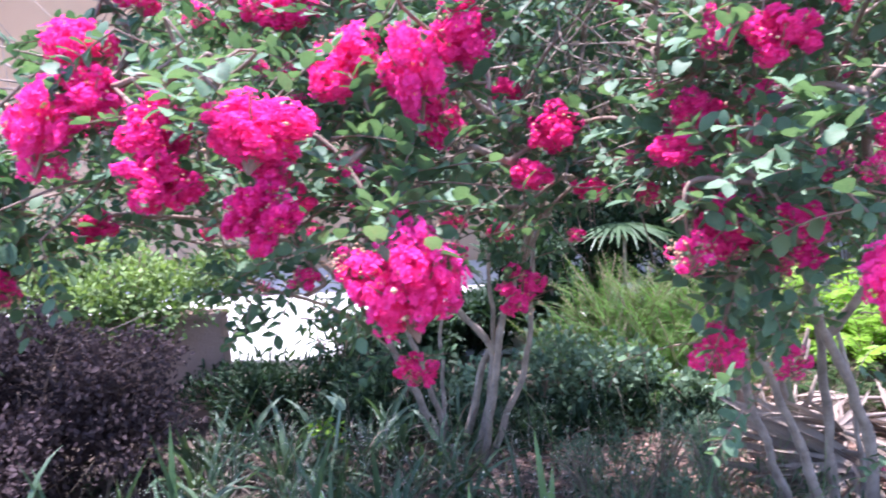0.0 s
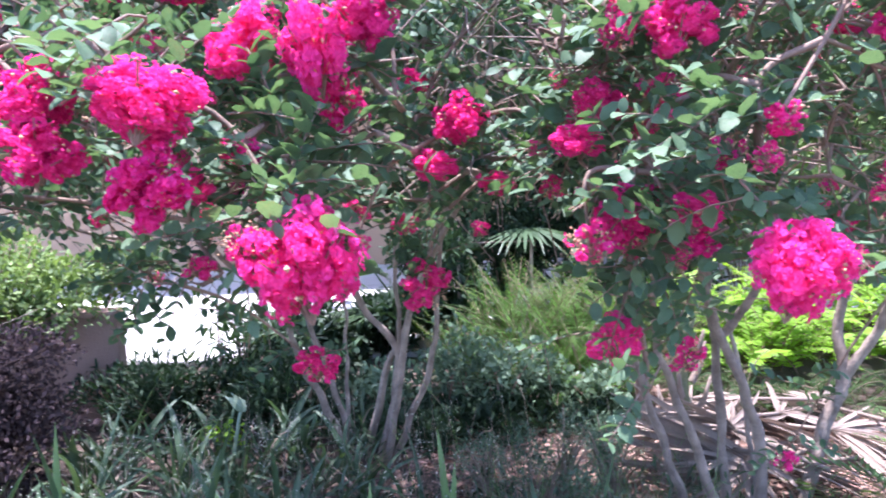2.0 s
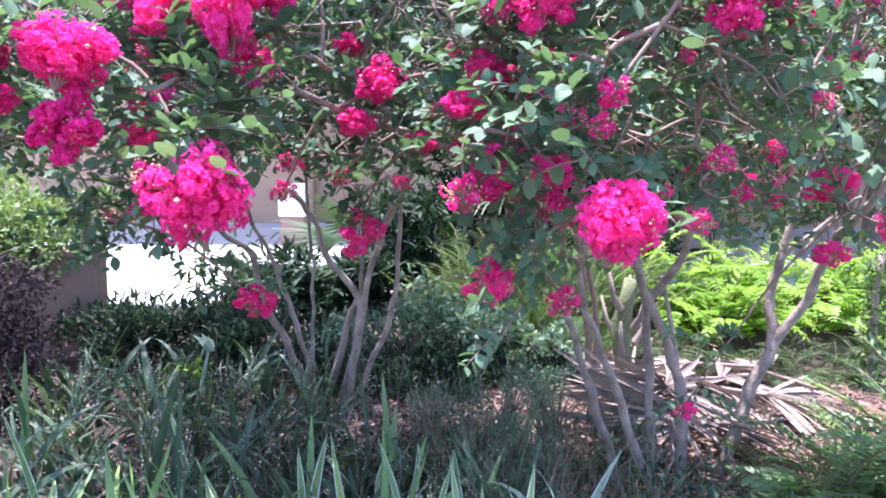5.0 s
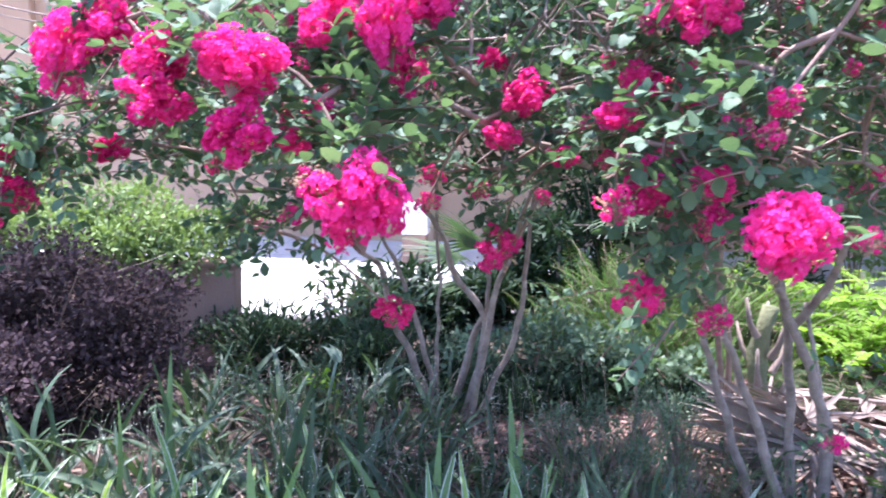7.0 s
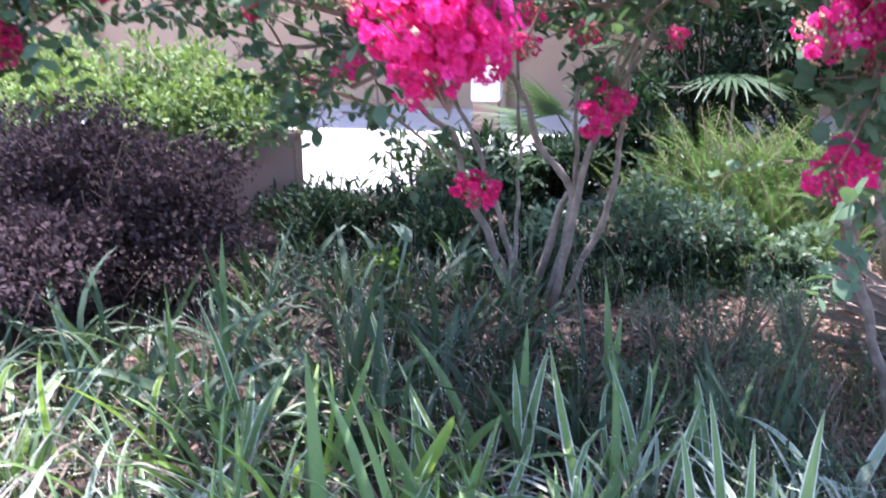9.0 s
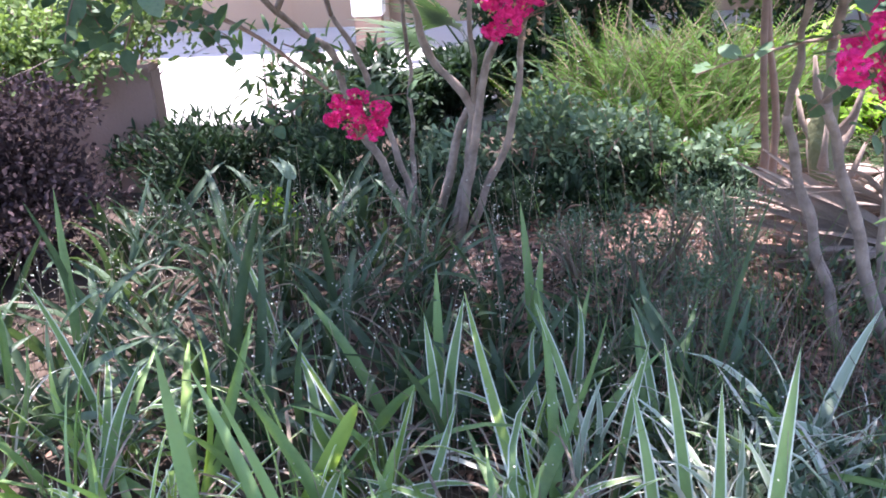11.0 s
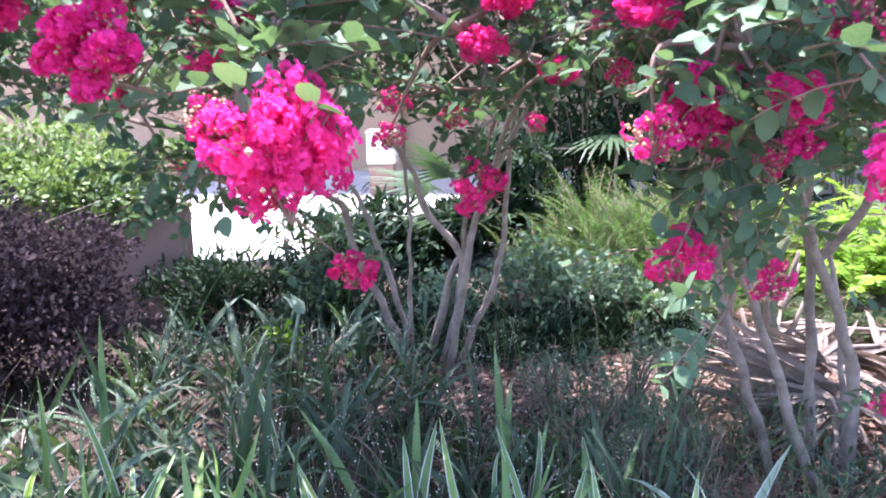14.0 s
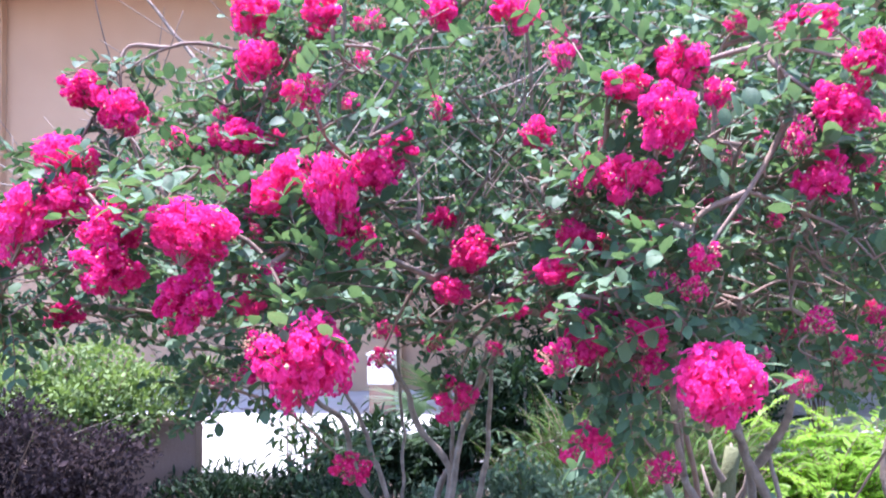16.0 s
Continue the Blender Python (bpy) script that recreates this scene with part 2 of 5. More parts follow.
def foliage(name, rng, blobs, n, shape, size, mat, parent, shell=0.5, lift=0.3, keep=None, label=""):
    """One mesh of leaves for a crown that nobody could count."""
    at, d = blob_points(rng, blobs, n, shell, keep)
    ways = d * 0.6 + rng.normal(size=d.shape) * 0.6 + np.array((0, 0, lift))
    s = rng.uniform(*size, len(at))
    v, t = spread(shape, at, ways, s, rng.uniform(-1.2, 1.2, len(at)))
    ob = place(name, mesh_of(name, v, t, [mat], smooth=True), parent, None, label)
    return tagged(ob, kind="stuff")


G = -0.1


def ground_z(x, y):
    return G + 0.035 * noise.noise(Vector((x * 0.9, y * 0.9, 0.3))) + 0.012 * noise.noise(Vector((x * 5, y * 5, 1.7)))


# ---- ground, walkway, walls ----
def build_ground():
    def axis(lo, hi, step):
        near = list(np.arange(lo, hi + 1e-6, step))
        far = [3, 8, 20, 60, 200, 700]
        return np.array([lo - f for f in far[::-1]] + near + [hi + f for f in far])
    xs, ys = axis(-4, 6, 0.1), axis(-1.5, 6.1, 0.1)
    v = [(x, y, ground_z(x, y) if -5 < x < 7 and -3 < y < 6.15 else G - 0.03) for y in ys for x in xs]
    w, t = len(xs), []
    for j in range(len(ys) - 1):
        for i in range(w - 1):
            a = j * w + i
            t += [(a, a + 1, a + w + 1), (a, a + w + 1, a + w)]
    ob = place("ground", mesh_of("ground", v, t, [M_SOIL], smooth=True))
    tagged(ob, "brown mulched soil strewn with fallen leaves", "ground", kind="structure")


def box_bm(x0, x1, y0, y1, z0, z1, bevel=0.01):
    bm = bmesh.new()
    bmesh.ops.create_cube(bm, size=1.0)
    for v in bm.verts:
        v.co = Vector(((x0 + x1) / 2 + v.co.x * (x1 - x0), (y0 + y1) / 2 + v.co.y * (y1 - y0), (z0 + z1) / 2 + v.co.z * (z1 - z0)))
    if bevel:
        bmesh.ops.bevel(bm, geom=list(bm.edges), offset=bevel, segments=2, affect="EDGES")
    return bm


def build_structure():
    build_ground()
    walkway = tagged(new("pavement"), "sunlit pale concrete walkway along the building", "walkway", kind="structure")
    x = -9.0
    while x < 6.0:
        for y0, y1 in ((6.25, 7.8), (7.8, 9.35), (9.35, 10.98)):
            part("slab", box_bm(x + 0.006, x + 1.594, y0 + 0.006, y1 - 0.006, G - 0.2, G + 0.05, 0.008), M_CONCRETE, walkway)
        x += 1.6
    wall = part("wall_north", box_bm(-16, 12, 11.0, 11.3, G - 0.3, 5.35, 0.0), M_STUCCO, None)
    tagged(wall, "tan pinkish stucco wall of a building", "wall", kind="structure")
    for x0 in (-7.4, -1.9, 3.6):
        pil = part("trim", box_bm(x0, x0 + 1.15, 10.86, 11.0, G - 0.2, 5.35, 0.015), M_STUCCO, None)
        tagged(pil, "flat stucco pilaster on the tan wall", "pilaster", kind="structure")
    # Out of view: added to darken the upper wall and the walkway beside it.
    eave = part("eave", box_bm(-16, 12, 9.8, 11.3, 5.354, 5.56, 0.0), M_STUCCO, None)
    tagged(eave, "unseen overhanging eave added to shade the wall", "eave", kind="structure")


# ---- crape myrtles ----
def petal(rng, r):
    """One crinkled petal on a thin claw, along y."""
    v = [(0, 0.12, 0)]
    v += [(x + rng.uniform(-0.05, 0.05), 0.5 + rng.uniform(-0.06, 0.06), rng.uniform(-0.12, 0.16)) for x in (-0.3, 0, 0.3)]
    v += [(x, 0.95 - abs(x) * 0.35 + rng.uniform(-0.1, 0.1), rng.uniform(-0.25, 0.3)) for x in (-0.48, -0.17, 0.17, 0.48)]
    t = [(0, 2, 1), (0, 3, 2), (1, 5, 4), (1, 2, 5), (2, 6, 5), (2, 3, 6), (3, 7, 6)]
    return np.array(v) * r, np.array(t)


def panicle_mesh(seed, florets, rx, rz, spent=0.0, full=False, petal_r=(0.0075, 0.0118), loose=False):
    """A head of crinkled florets about its middle, with yellow stamens, buds and thin stalks."""
    rng, pile = np.random.default_rng(seed), Pile()
    lobes = []
    for i in range(11 if full else 9):
        up, turn = 1 - 2 * (i + 0.5) / (11 if full else 9), 2.4 * i + rng.uniform(-0.4, 0.4)
        d = np.array((math.cos(turn) * math.sqrt(1 - up * up), math.sin(turn) * math.sqrt(1 - up * up), up)) + rng.normal(size=3) * 0.15
        d *= (rng.uniform(0.42, 0.68) if full else rng.uniform(0.45, 0.8)) / np.linalg.norm(d)
        lobes.append((d, rng.uniform(0.3, 0.47) if full else rng.uniform(0.26, 0.44)))
    if loose:
        lobes = [(d * 1.12, reach * 0.85) for d, reach in lobes]
    else:
        lobes.append((np.zeros(3), 0.5))
    for i in range(florets):
        d = rng.normal(size=3)
        d /= np.linalg.norm(d)
        mid, reach = lobes[rng.integers(len(lobes))]
        c = (mid + d * reach * rng.uniform(0.15, 1.0) ** 0.5) * np.array((rx, rx, rz))
        out = d + rng.normal(size=3) * 0.35
        base, r = basis(out, roll=rng.uniform(0, 6)), rng.uniform(*petal_r)
        face = base[:, 1]
        turn = rng.uniform(0, 1)
        for p in range(6):
            a = (p + turn) * math.pi / 3
            way = (base[:, 0] * math.cos(a) + base[:, 2] * math.sin(a)) + face * rng.uniform(0.0, 0.6)
            v, t = petal(rng, r)
            pile.add(v @ basis(way, face).T + c, t, 0)
        if rng.random() < 0.1:
            for q in range(3):
                tip = c + face * r * 0.55 + rng.normal(size=3) * r * 0.16
                s = r * 0.06
                pile.add([tip + base[:, 0] * s, tip - base[:, 0] * s, tip + face * s * 2, c], [(0, 1, 2), (0, 1, 3), (1, 2, 3)], 1)
    petals = len(pile.v)
    for i in range(int(florets * ((0.03 if full else 0.12) + (2.2 if loose else 0.9) * spent))):
        d = rng.normal(size=3)
        d /= np.linalg.norm(d)
        c = np.array((d[0] * rx, d[1] * rx, d[2] * rz)) * rng.uniform(0.5, 0.9 + 0.3 * spent)
        s = rng.uniform(0.0022, 0.0042)
        v = np.array([(1, 0, 0), (-1, 0, 0), (0, 1, 0), (0, -1, 0), (0, 0, 1), (0, 0, -1)]) * s + c
        pile.add(v, [(4, 0, 2), (4, 2, 1), (4, 1, 3), (4, 3, 0), (5, 2, 0), (5, 1, 2), (5, 3, 1), (5, 0, 3)], 2)
    for i in range(10 + int(20 * spent)):
        d = rng.normal(size=3)
        d /= np.linalg.norm(d)
        tip = np.array((d[0] * rx, d[1] * rx, d[2] * rz)) * rng.uniform(0.7, 1.05)
        mid = tip * 0.4 + np.array((0, 0, -rz * 0.3))
        tube(pile, [Vector((0, 0, -rz * 0.9)), Vector(mid), Vector(tip)], 0.002, 0.001, 4, 3)
    # every head fills its own length and breadth
    v = np.concatenate(pile.v)
    flower = np.concatenate(pile.v[:petals])
    lo, hi = np.percentile(flower, 1.5, 0), np.percentile(flower, 98.5, 0)
    v = (v - (lo + hi) / 2) / (hi - lo) * np.array((1.46 * rx, 1.46 * rx, 1.46 * rz))
    return mesh_of("panicle", v, np.concatenate(pile.t), [M_PETAL, M_STAMEN, M_BUD, M_TWIG], np.concatenate(pile.s))


LEAVES = [mesh_of("leaf", *leaf_shape(0.62 + 0.05 * s, 0.15 + 0.06 * s, 0.08 + 0.05 * s, 0.42 + 0.03 * s), [M_LEAF], smooth=True) for s in range(4)]


class Leafage:
    """Leaves and twigs of one tree, gathered first and made into parts afterwards."""

    def __init__(self):
        self.leaf, self.pile, self.bare = [], Pile(), Pile()

    def spray(self, rng, at, way, scale):
        """A leafy twig: paired oval leaves on a thin stem that sags a little."""
        length, count, size = 0.15 * scale * rng.uniform(0.8, 1.25), int(rng.integers(5, 8)) * 2, 0.039 * scale
        b, at = basis(way, roll=rng.uniform(-1.2, 1.2)), np.array(at, float)
        bend = rng.uniform(-0.03, 0.03)
        def on(u):
            return at + b[:, 1] * length * u + b[:, 0] * bend * u * u + np.array((0, 0, -0.03 * u * u))
        tube(self.pile, [Vector(on(u)) for u in (0, 0.35, 0.7, 1.0)], 0.0024, 0.001, 4, 0)
        for i in range(count):
            u = 0.1 + 0.9 * (i // 2 + 0.5) / (count / 2)
            side = 1 if i % 2 else -1
            w = b[:, 0] * side * rng.uniform(0.5, 1.0) + b[:, 1] * rng.uniform(0.2, 0.9) + b[:, 2] * rng.uniform(-0.3, 0.5)
            self.leaf.append((on(u), w, size * rng.uniform(0.6, 1.2), rng.uniform(-0.8, 0.8)))

    def make(self, tree, rng):
        """The foremost leaves one by one; the rest, past counting, as one crown."""
        self.leaf.sort(key=lambda q: q[0][1])
        for p, w, s, r in self.leaf[:300]:
            m = basis(w, roll=r)
            place("leaf", LEAVES[rng.integers(4)], tree, Matrix.Translation(p) @ Matrix([list(q) for q in m]).to_4x4() @ Matrix.Scale(s, 4))
        rest = self.leaf[300:]
        v, t = spread(MYRTLE, [q[0] for q in rest], [q[1] for q in rest], [q[2] for q in rest], [q[3] for q in rest])
        tagged(place("foliage", mesh_of("foliage", v, t, [M_LEAF], smooth=True), tree), kind="stuff")
        tagged(place("twig", self.pile.mesh("twig", [M_TWIG], True), tree), kind="stuff")
        if self.bare.n:
            tagged(place("bare_twig", self.bare.mesh("bare_twig", [M_BARK], True), tree, None, "thin bare grey twigs"), kind="stuff")


PANICLES = [panicle_mesh(40 + s, 360, 0.5 * 0.13, 0.5 * 0.13) for s in range(6)]
LARGE_PANICLES = [panicle_mesh(90 + s, 860, 0.5 * 0.16, 0.5 * 0.16, 0.0, True, (0.0062, 0.0100)) for s in range(3)]
LOOSE_PANICLES = [panicle_mesh(110 + s, 210, 0.5 * 0.13, 0.5 * 0.13, 0.1, loose=True) for s in range(3)]
SMALL_PANICLES = [panicle_mesh(60 + s, 84 - 13 * s, 0.5 * 0.085, 0.5 * 0.08, 0.3 + 0.2 * s, loose=s > 0) for s in range(5)]


def crape_myrtle(label, stems, heads, blobs, twigs, filler, seed, keep, extra, sprigs=(), bare=60):
    """Stems from the ground, limbs, flower heads each with leaves below it, and a crown of leafy twigs."""
    rng = np.random.default_rng(seed)
    tree = thing("crape_myrtle", label, "tree", (0, 0, 0), "crape myrtles in the bed")
    limb_ends, leafage = [], Leafage()
    for pts, r0, r1 in stems:
        pile = Pile()
        line = [q + 0.016 * min(1, 0.3 * k) * noise.noise_vector(q * 7) for k, q in enumerate(smooth_line(pts, 7))]
        line[-1] = Vector(pts[-1])
        tube(pile, line, r0 * 0.88, r1 * 0.85, 9, 0, 0.1, rng)
        place("stem", pile.mesh("stem", [M_BARK], True), tree)
        limb_ends += [Vector(q) for q in smooth_line(pts, 4)[-7:]]
    for x, y, z, w, h in heads:
        big = w > 0.082
        kind = LOOSE_PANICLES if big and z < 1.17 else LARGE_PANICLES if w > 0.125 else PANICLES if big else SMALL_PANICLES
        size = (0.13 if kind is LOOSE_PANICLES else 0.16 if w > 0.125 else 0.13 if big else 0.085) / 1.25
        m = Matrix.Translation((x, y, z)) @ Euler((rng.uniform(-0.3, 0.3), rng.uniform(-0.3, 0.3), rng.uniform(0, 6.3))).to_matrix().to_4x4()
        m = m @ Matrix.Diagonal((w / size, w / size, h / size, 1))
        head = kind[rng.integers(len(kind))]
        q = Vector((x, y, z))
        near = min(limb_ends, key=lambda e: (e - q).length + 0.5 * max(0, q.y - e.y))
        pile = Pile()
        sag = (near + q) / 2 + Vector((rng.uniform(-0.06, 0.06), rng.uniform(0.0, 0.1), rng.uniform(0.0, 0.08)))
        line = smooth_line([near, sag, q + Vector((0, 0.02, 0))], 6)
        tube(pile, line, 0.007, 0.0026, 6, 0, 0.05, rng)
        twig = place("branch", pile.mesh("branch", [M_TWIG], True), tree)
        place("panicle", head, twig, m, "magenta panicle of crinkled blossoms")
        limb_ends += line[3:9:2]
        for i in range(5):
            p = sag.lerp(q, rng.uniform(0.45, 0.95)) + Vector((rng.uniform(-0.05, 0.05), rng.uniform(0.02, 0.07), rng.uniform(-0.02, 0.05)))
            leafage.spray(rng, p, rng.normal(size=3) * np.array((1, 0.6, 0.5)) + np.array((0, 0.1, 0.25)), rng.uniform(0.75, 1.1))
    blooms = np.array(heads)

    def clear(q):
        """Flower heads stand at the outer ends: no leafy twig grows just before one of them."""
        gap = np.abs(blooms[:, :3] - q)
        ahead = (q[1] < blooms[:, 1] + 0.02) & (gap[:, 1] < 0.45)
        return keep(q) and not np.any(ahead & (gap[:, 0] < 0.5 * blooms[:, 3] + 0.05) & (gap[:, 2] < 0.5 * blooms[:, 4] + 0.05))

    at, d = blob_points(rng, blobs, extra, 0.85, lambda q: clear(q) and q[1] < 2.35)
    for q in at:
        k = rng.uniform(0.5, 0.95)
        m = Matrix.Translation(q) @ Euler((rng.uniform(-0.6, 0.6), rng.uniform(-0.6, 0.6), rng.uniform(0, 6.3))).to_matrix().to_4x4() @ Matrix.Diagonal((k, k, k * rng.uniform(0.7, 1.2), 1))
        place("panicle", SMALL_PANICLES[rng.integers(1, 5)], tree, m, "small thinning panicle with pale seed buds")
    at, d = blob_points(rng, blobs, twigs, 0.3, clear)
    for i in range(len(at)):
        leafage.spray(rng, at[i], d[i] * 0.6 + rng.normal(size=3) * 0.6 + np.array((0, -0.25, 0.1)), rng.uniform(0.75, 1.15))
        q = Vector(at[i])
        near = min(limb_ends, key=lambda e: (e - q).length)
        if (near - q).length < 0.75:
            mid = near.lerp(q, 0.5) + Vector((rng.uniform(-0.06, 0.06), rng.uniform(-0.06, 0.06), rng.uniform(-0.02, 0.07)))
            line = smooth_line([near, mid, q], 4)
            tube(leafage.pile, line, 0.0045, 0.0018, 5, 0)
            limb_ends.append(line[4])
    mids = [q for q in limb_ends if q.y > 2.1 and q.z > 1.35] or limb_ends
    for i in range(bare):
        q = mids[rng.integers(len(mids))]
        d = Vector(rng.normal(size=3) * np.array((0.30, 0.22, 0.2)) + np.array((0, -0.05, 0.2)))
        tube(leafage.bare, smooth_line([q, q + d * 0.5 + Vector(rng.normal(size=3) * 0.03), q + d], 4), 0.0038, 0.0012, 4, 0)
    for p, count, scale in sprigs:
        for i in range(count):
            q = Vector(p) + Vector(rng.normal(size=3) * 0.03)
            leafage.spray(rng, q, rng.normal(size=3) * np.array((0.7, 0.4, 0.5)) + np.array((0, -0.1, 0.1)), scale)
    leafage.make(tree, rng)
    foliage("crown", rng, filler[0], filler[1], MYRTLE, (0.028, 0.046), M_LEAF, tree, 0.2, 0.1, keep)
    return tree


def keep_high(q):
    """The open space under the crowns, and round the path, stays free of leaves."""
    x, y, z = q
    if 0.0 < x < 0.55 and y < 2.3 and 1.43 < z < 1.63 and y > 1.3:
        return False
    if 0.0 < x < 0.8 and 1.85 < z < 2.6 and y < 2.7 and noise.noise(Vector((x * 9, y * 9, z * 9))) < 0.2:
        return False
    if y > 4.2 and z < 1.75:
        return False
    if y < 1.15 or math.hypot(x - 0.35, y - 0.3) < 0.85:
        return False
    slope = 0.073 if x < 0.45 else (0.13 if x < 1.3 else 0.10)
    rag = 0.06 * noise.noise(Vector((x * 4, y * 4, 0)))
    k = (y + 0.2) / 2.4
    side, top = (x - 0.4) / k + 0.4, (z - 1.5) / k
    if z < 3.3 and side < -0.2 and top > 0.55 + max(0.66 * (side + 0.4), 3.5 * (side + 0.33)) + 4 * rag:
        return False
    return z > 1.50 + rag - slope * (y + 0.15)


FRONT_HEADS = [
    (-0.143, 1.9, 2.168, 0.124, 0.11), (0.031, 1.9, 2.171, 0.11, 0.082), (-0.106, 1.8, 2.02, 0.104, 0.098), (-0.485, 1.7, 1.937, 0.111, 0.087),
    (-0.41, 1.7, 1.883, 0.111, 0.111), (-0.484, 1.6, 1.76, 0.129, 0.105), (-0.43, 1.5, 1.659, 0.11, 0.11), (-0.521, 1.5, 1.606, 0.122, 0.166),
    (-0.266, 1.35, 1.598, 0.11, 0.11), (-0.236, 1.3, 1.518, 0.117, 0.107), (-0.081, 1.28, 1.573, 0.15, 0.1), (-0.077, 1.27, 1.457, 0.114, 0.105),
    (0.014, 1.58, 1.69, 0.137, 0.13), (0.149, 1.46, 1.661, 0.113, 0.162), (0.222, 1.5, 1.709, 0.105, 0.094), (0.182, 1.56, 1.573, 0.082, 0.089),
    (-0.127, 1.8, 1.835, 0.118, 0.085), (-0.217, 1.85, 1.851, 0.067, 0.067), (0.126, 1.28, 1.345, 0.165, 0.153), (0.05, 1.29, 1.372, 0.066, 0.052)]
INNER_HEADS = [
    (-0.2, 2.05, 1.232, 0.07, 0.062), (-0.397, 2.4, 1.155, 0.055, 0.045), (0.03, 2.35, 0.903, 0.125, 0.1), (0.345, 2.5, 1.092, 0.14, 0.165), (0.412, 1.95, 1.56, 0.113, 0.113),
    (0.36, 1.97, 1.456, 0.099, 0.071), (0.523, 2.2, 1.404, 0.094, 0.063), (0.311, 2.2, 2.255, 0.102, 0.094), (0.528, 2.1, 2.219, 0.121, 0.098),
    (0.282, 2.3, 1.299, 0.074, 0.066), (0.165, 2.0, 1.282, 0.072, 0.058), (-0.22, 2.1, 1.418, 0.098, 0.083), (0.023, 1.42, 1.505, 0.063, 0.053),
    (0.16, 2.2, 1.34, 0.079, 0.063), (0.591, 2.2, 1.9, 0.094, 0.094), (-0.067, 2.2, 1.911, 0.063, 0.079), (-0.389, 2.0, 1.869, 0.072, 0.065),
    (-0.645, 1.9, 1.4, 0.096, 0.069), (0.317, 2.3, 1.667, 0.098, 0.066), (0.219, 2.0, 1.837, 0.101, 0.086), (0.678, 1.7, 1.435, 0.05, 0.05),
    (0.608, 1.9, 1.405, 0.055, 0.055)]
RIGHT_HEADS = [
    (0.726, 1.4, 1.676, 0.104, 0.088), (0.654, 1.5, 1.687, 0.066, 0.066), (0.719, 1.4, 1.862, 0.088, 0.062), (0.84, 1.45, 1.909, 0.102, 0.096),
    (0.777, 1.3, 1.775, 0.107, 0.126), (0.891, 1.4, 1.843, 0.062, 0.062), (1.025, 1.7, 2.06, 0.074, 0.05), (1.172, 1.7, 2.062, 0.118, 0.074),
    (1.13, 1.3, 1.877, 0.087, 0.097), (1.081, 1.3, 1.79, 0.097, 0.087), (1.004, 1.3, 1.742, 0.058, 0.078), (1.06, 1.35, 1.677, 0.09, 0.095),
    (1.155, 1.4, 1.713, 0.057, 0.052), (0.641, 1.62, 1.578, 0.083, 0.071), (0.603, 1.6, 1.505, 0.094, 0.059), (0.825, 1.25, 1.527, 0.061, 0.052),
    (0.815, 1.27, 1.474, 0.052, 0.048), (0.769, 1.3, 1.483, 0.049, 0.049), (0.758, 1.6, 1.6, 0.082, 0.047), (0.673, 1.5, 1.371, 0.105, 0.11),
    (0.751, 1.4, 1.386, 0.078, 0.067), (0.766, 1.4, 1.333, 0.047, 0.042), (0.592, 1.45, 1.338, 0.08, 0.08), (0.833, 1.2, 1.317, 0.131, 0.136),
    (0.662, 1.53, 1.144, 0.113, 0.095), (0.84, 1.7, 1.07, 0.08, 0.07)]
FAR_HEADS = [
    (1.891, 2.6, 1.261, 0.166, 0.11), (1.922, 2.6, 1.024, 0.129, 0.083), (1.767, 2.0, 1.202, 0.072, 0.101), (1.386, 2.4, 0.547, 0.068, 0.068),
    (1.682, 2.6, 1.223, 0.101, 0.074), (1.492, 1.9, 1.599, 0.062, 0.062), (1.358, 2.0, 1.767, 0.158, 0.086), (1.471, 2.0, 1.741, 0.115, 0.086),
    (1.87, 3.0, 1.173, 0.105, 0.084)]
DROOPING_HEADS = [
    (-0.812, 1.8, 1.282, 0.078, 0.078), (-0.815, 1.7, 1.395, 0.091, 0.091), (-0.838, 1.75, 1.305, 0.105, 0.082), (-0.916, 1.8, 1.222, 0.072, 0.072),
    (-0.941, 1.8, 1.135, 0.084, 0.084), (-0.948, 1.7, 1.361, 0.102, 0.114), (-1.029, 1.9, 1.575, 0.076, 0.089)]


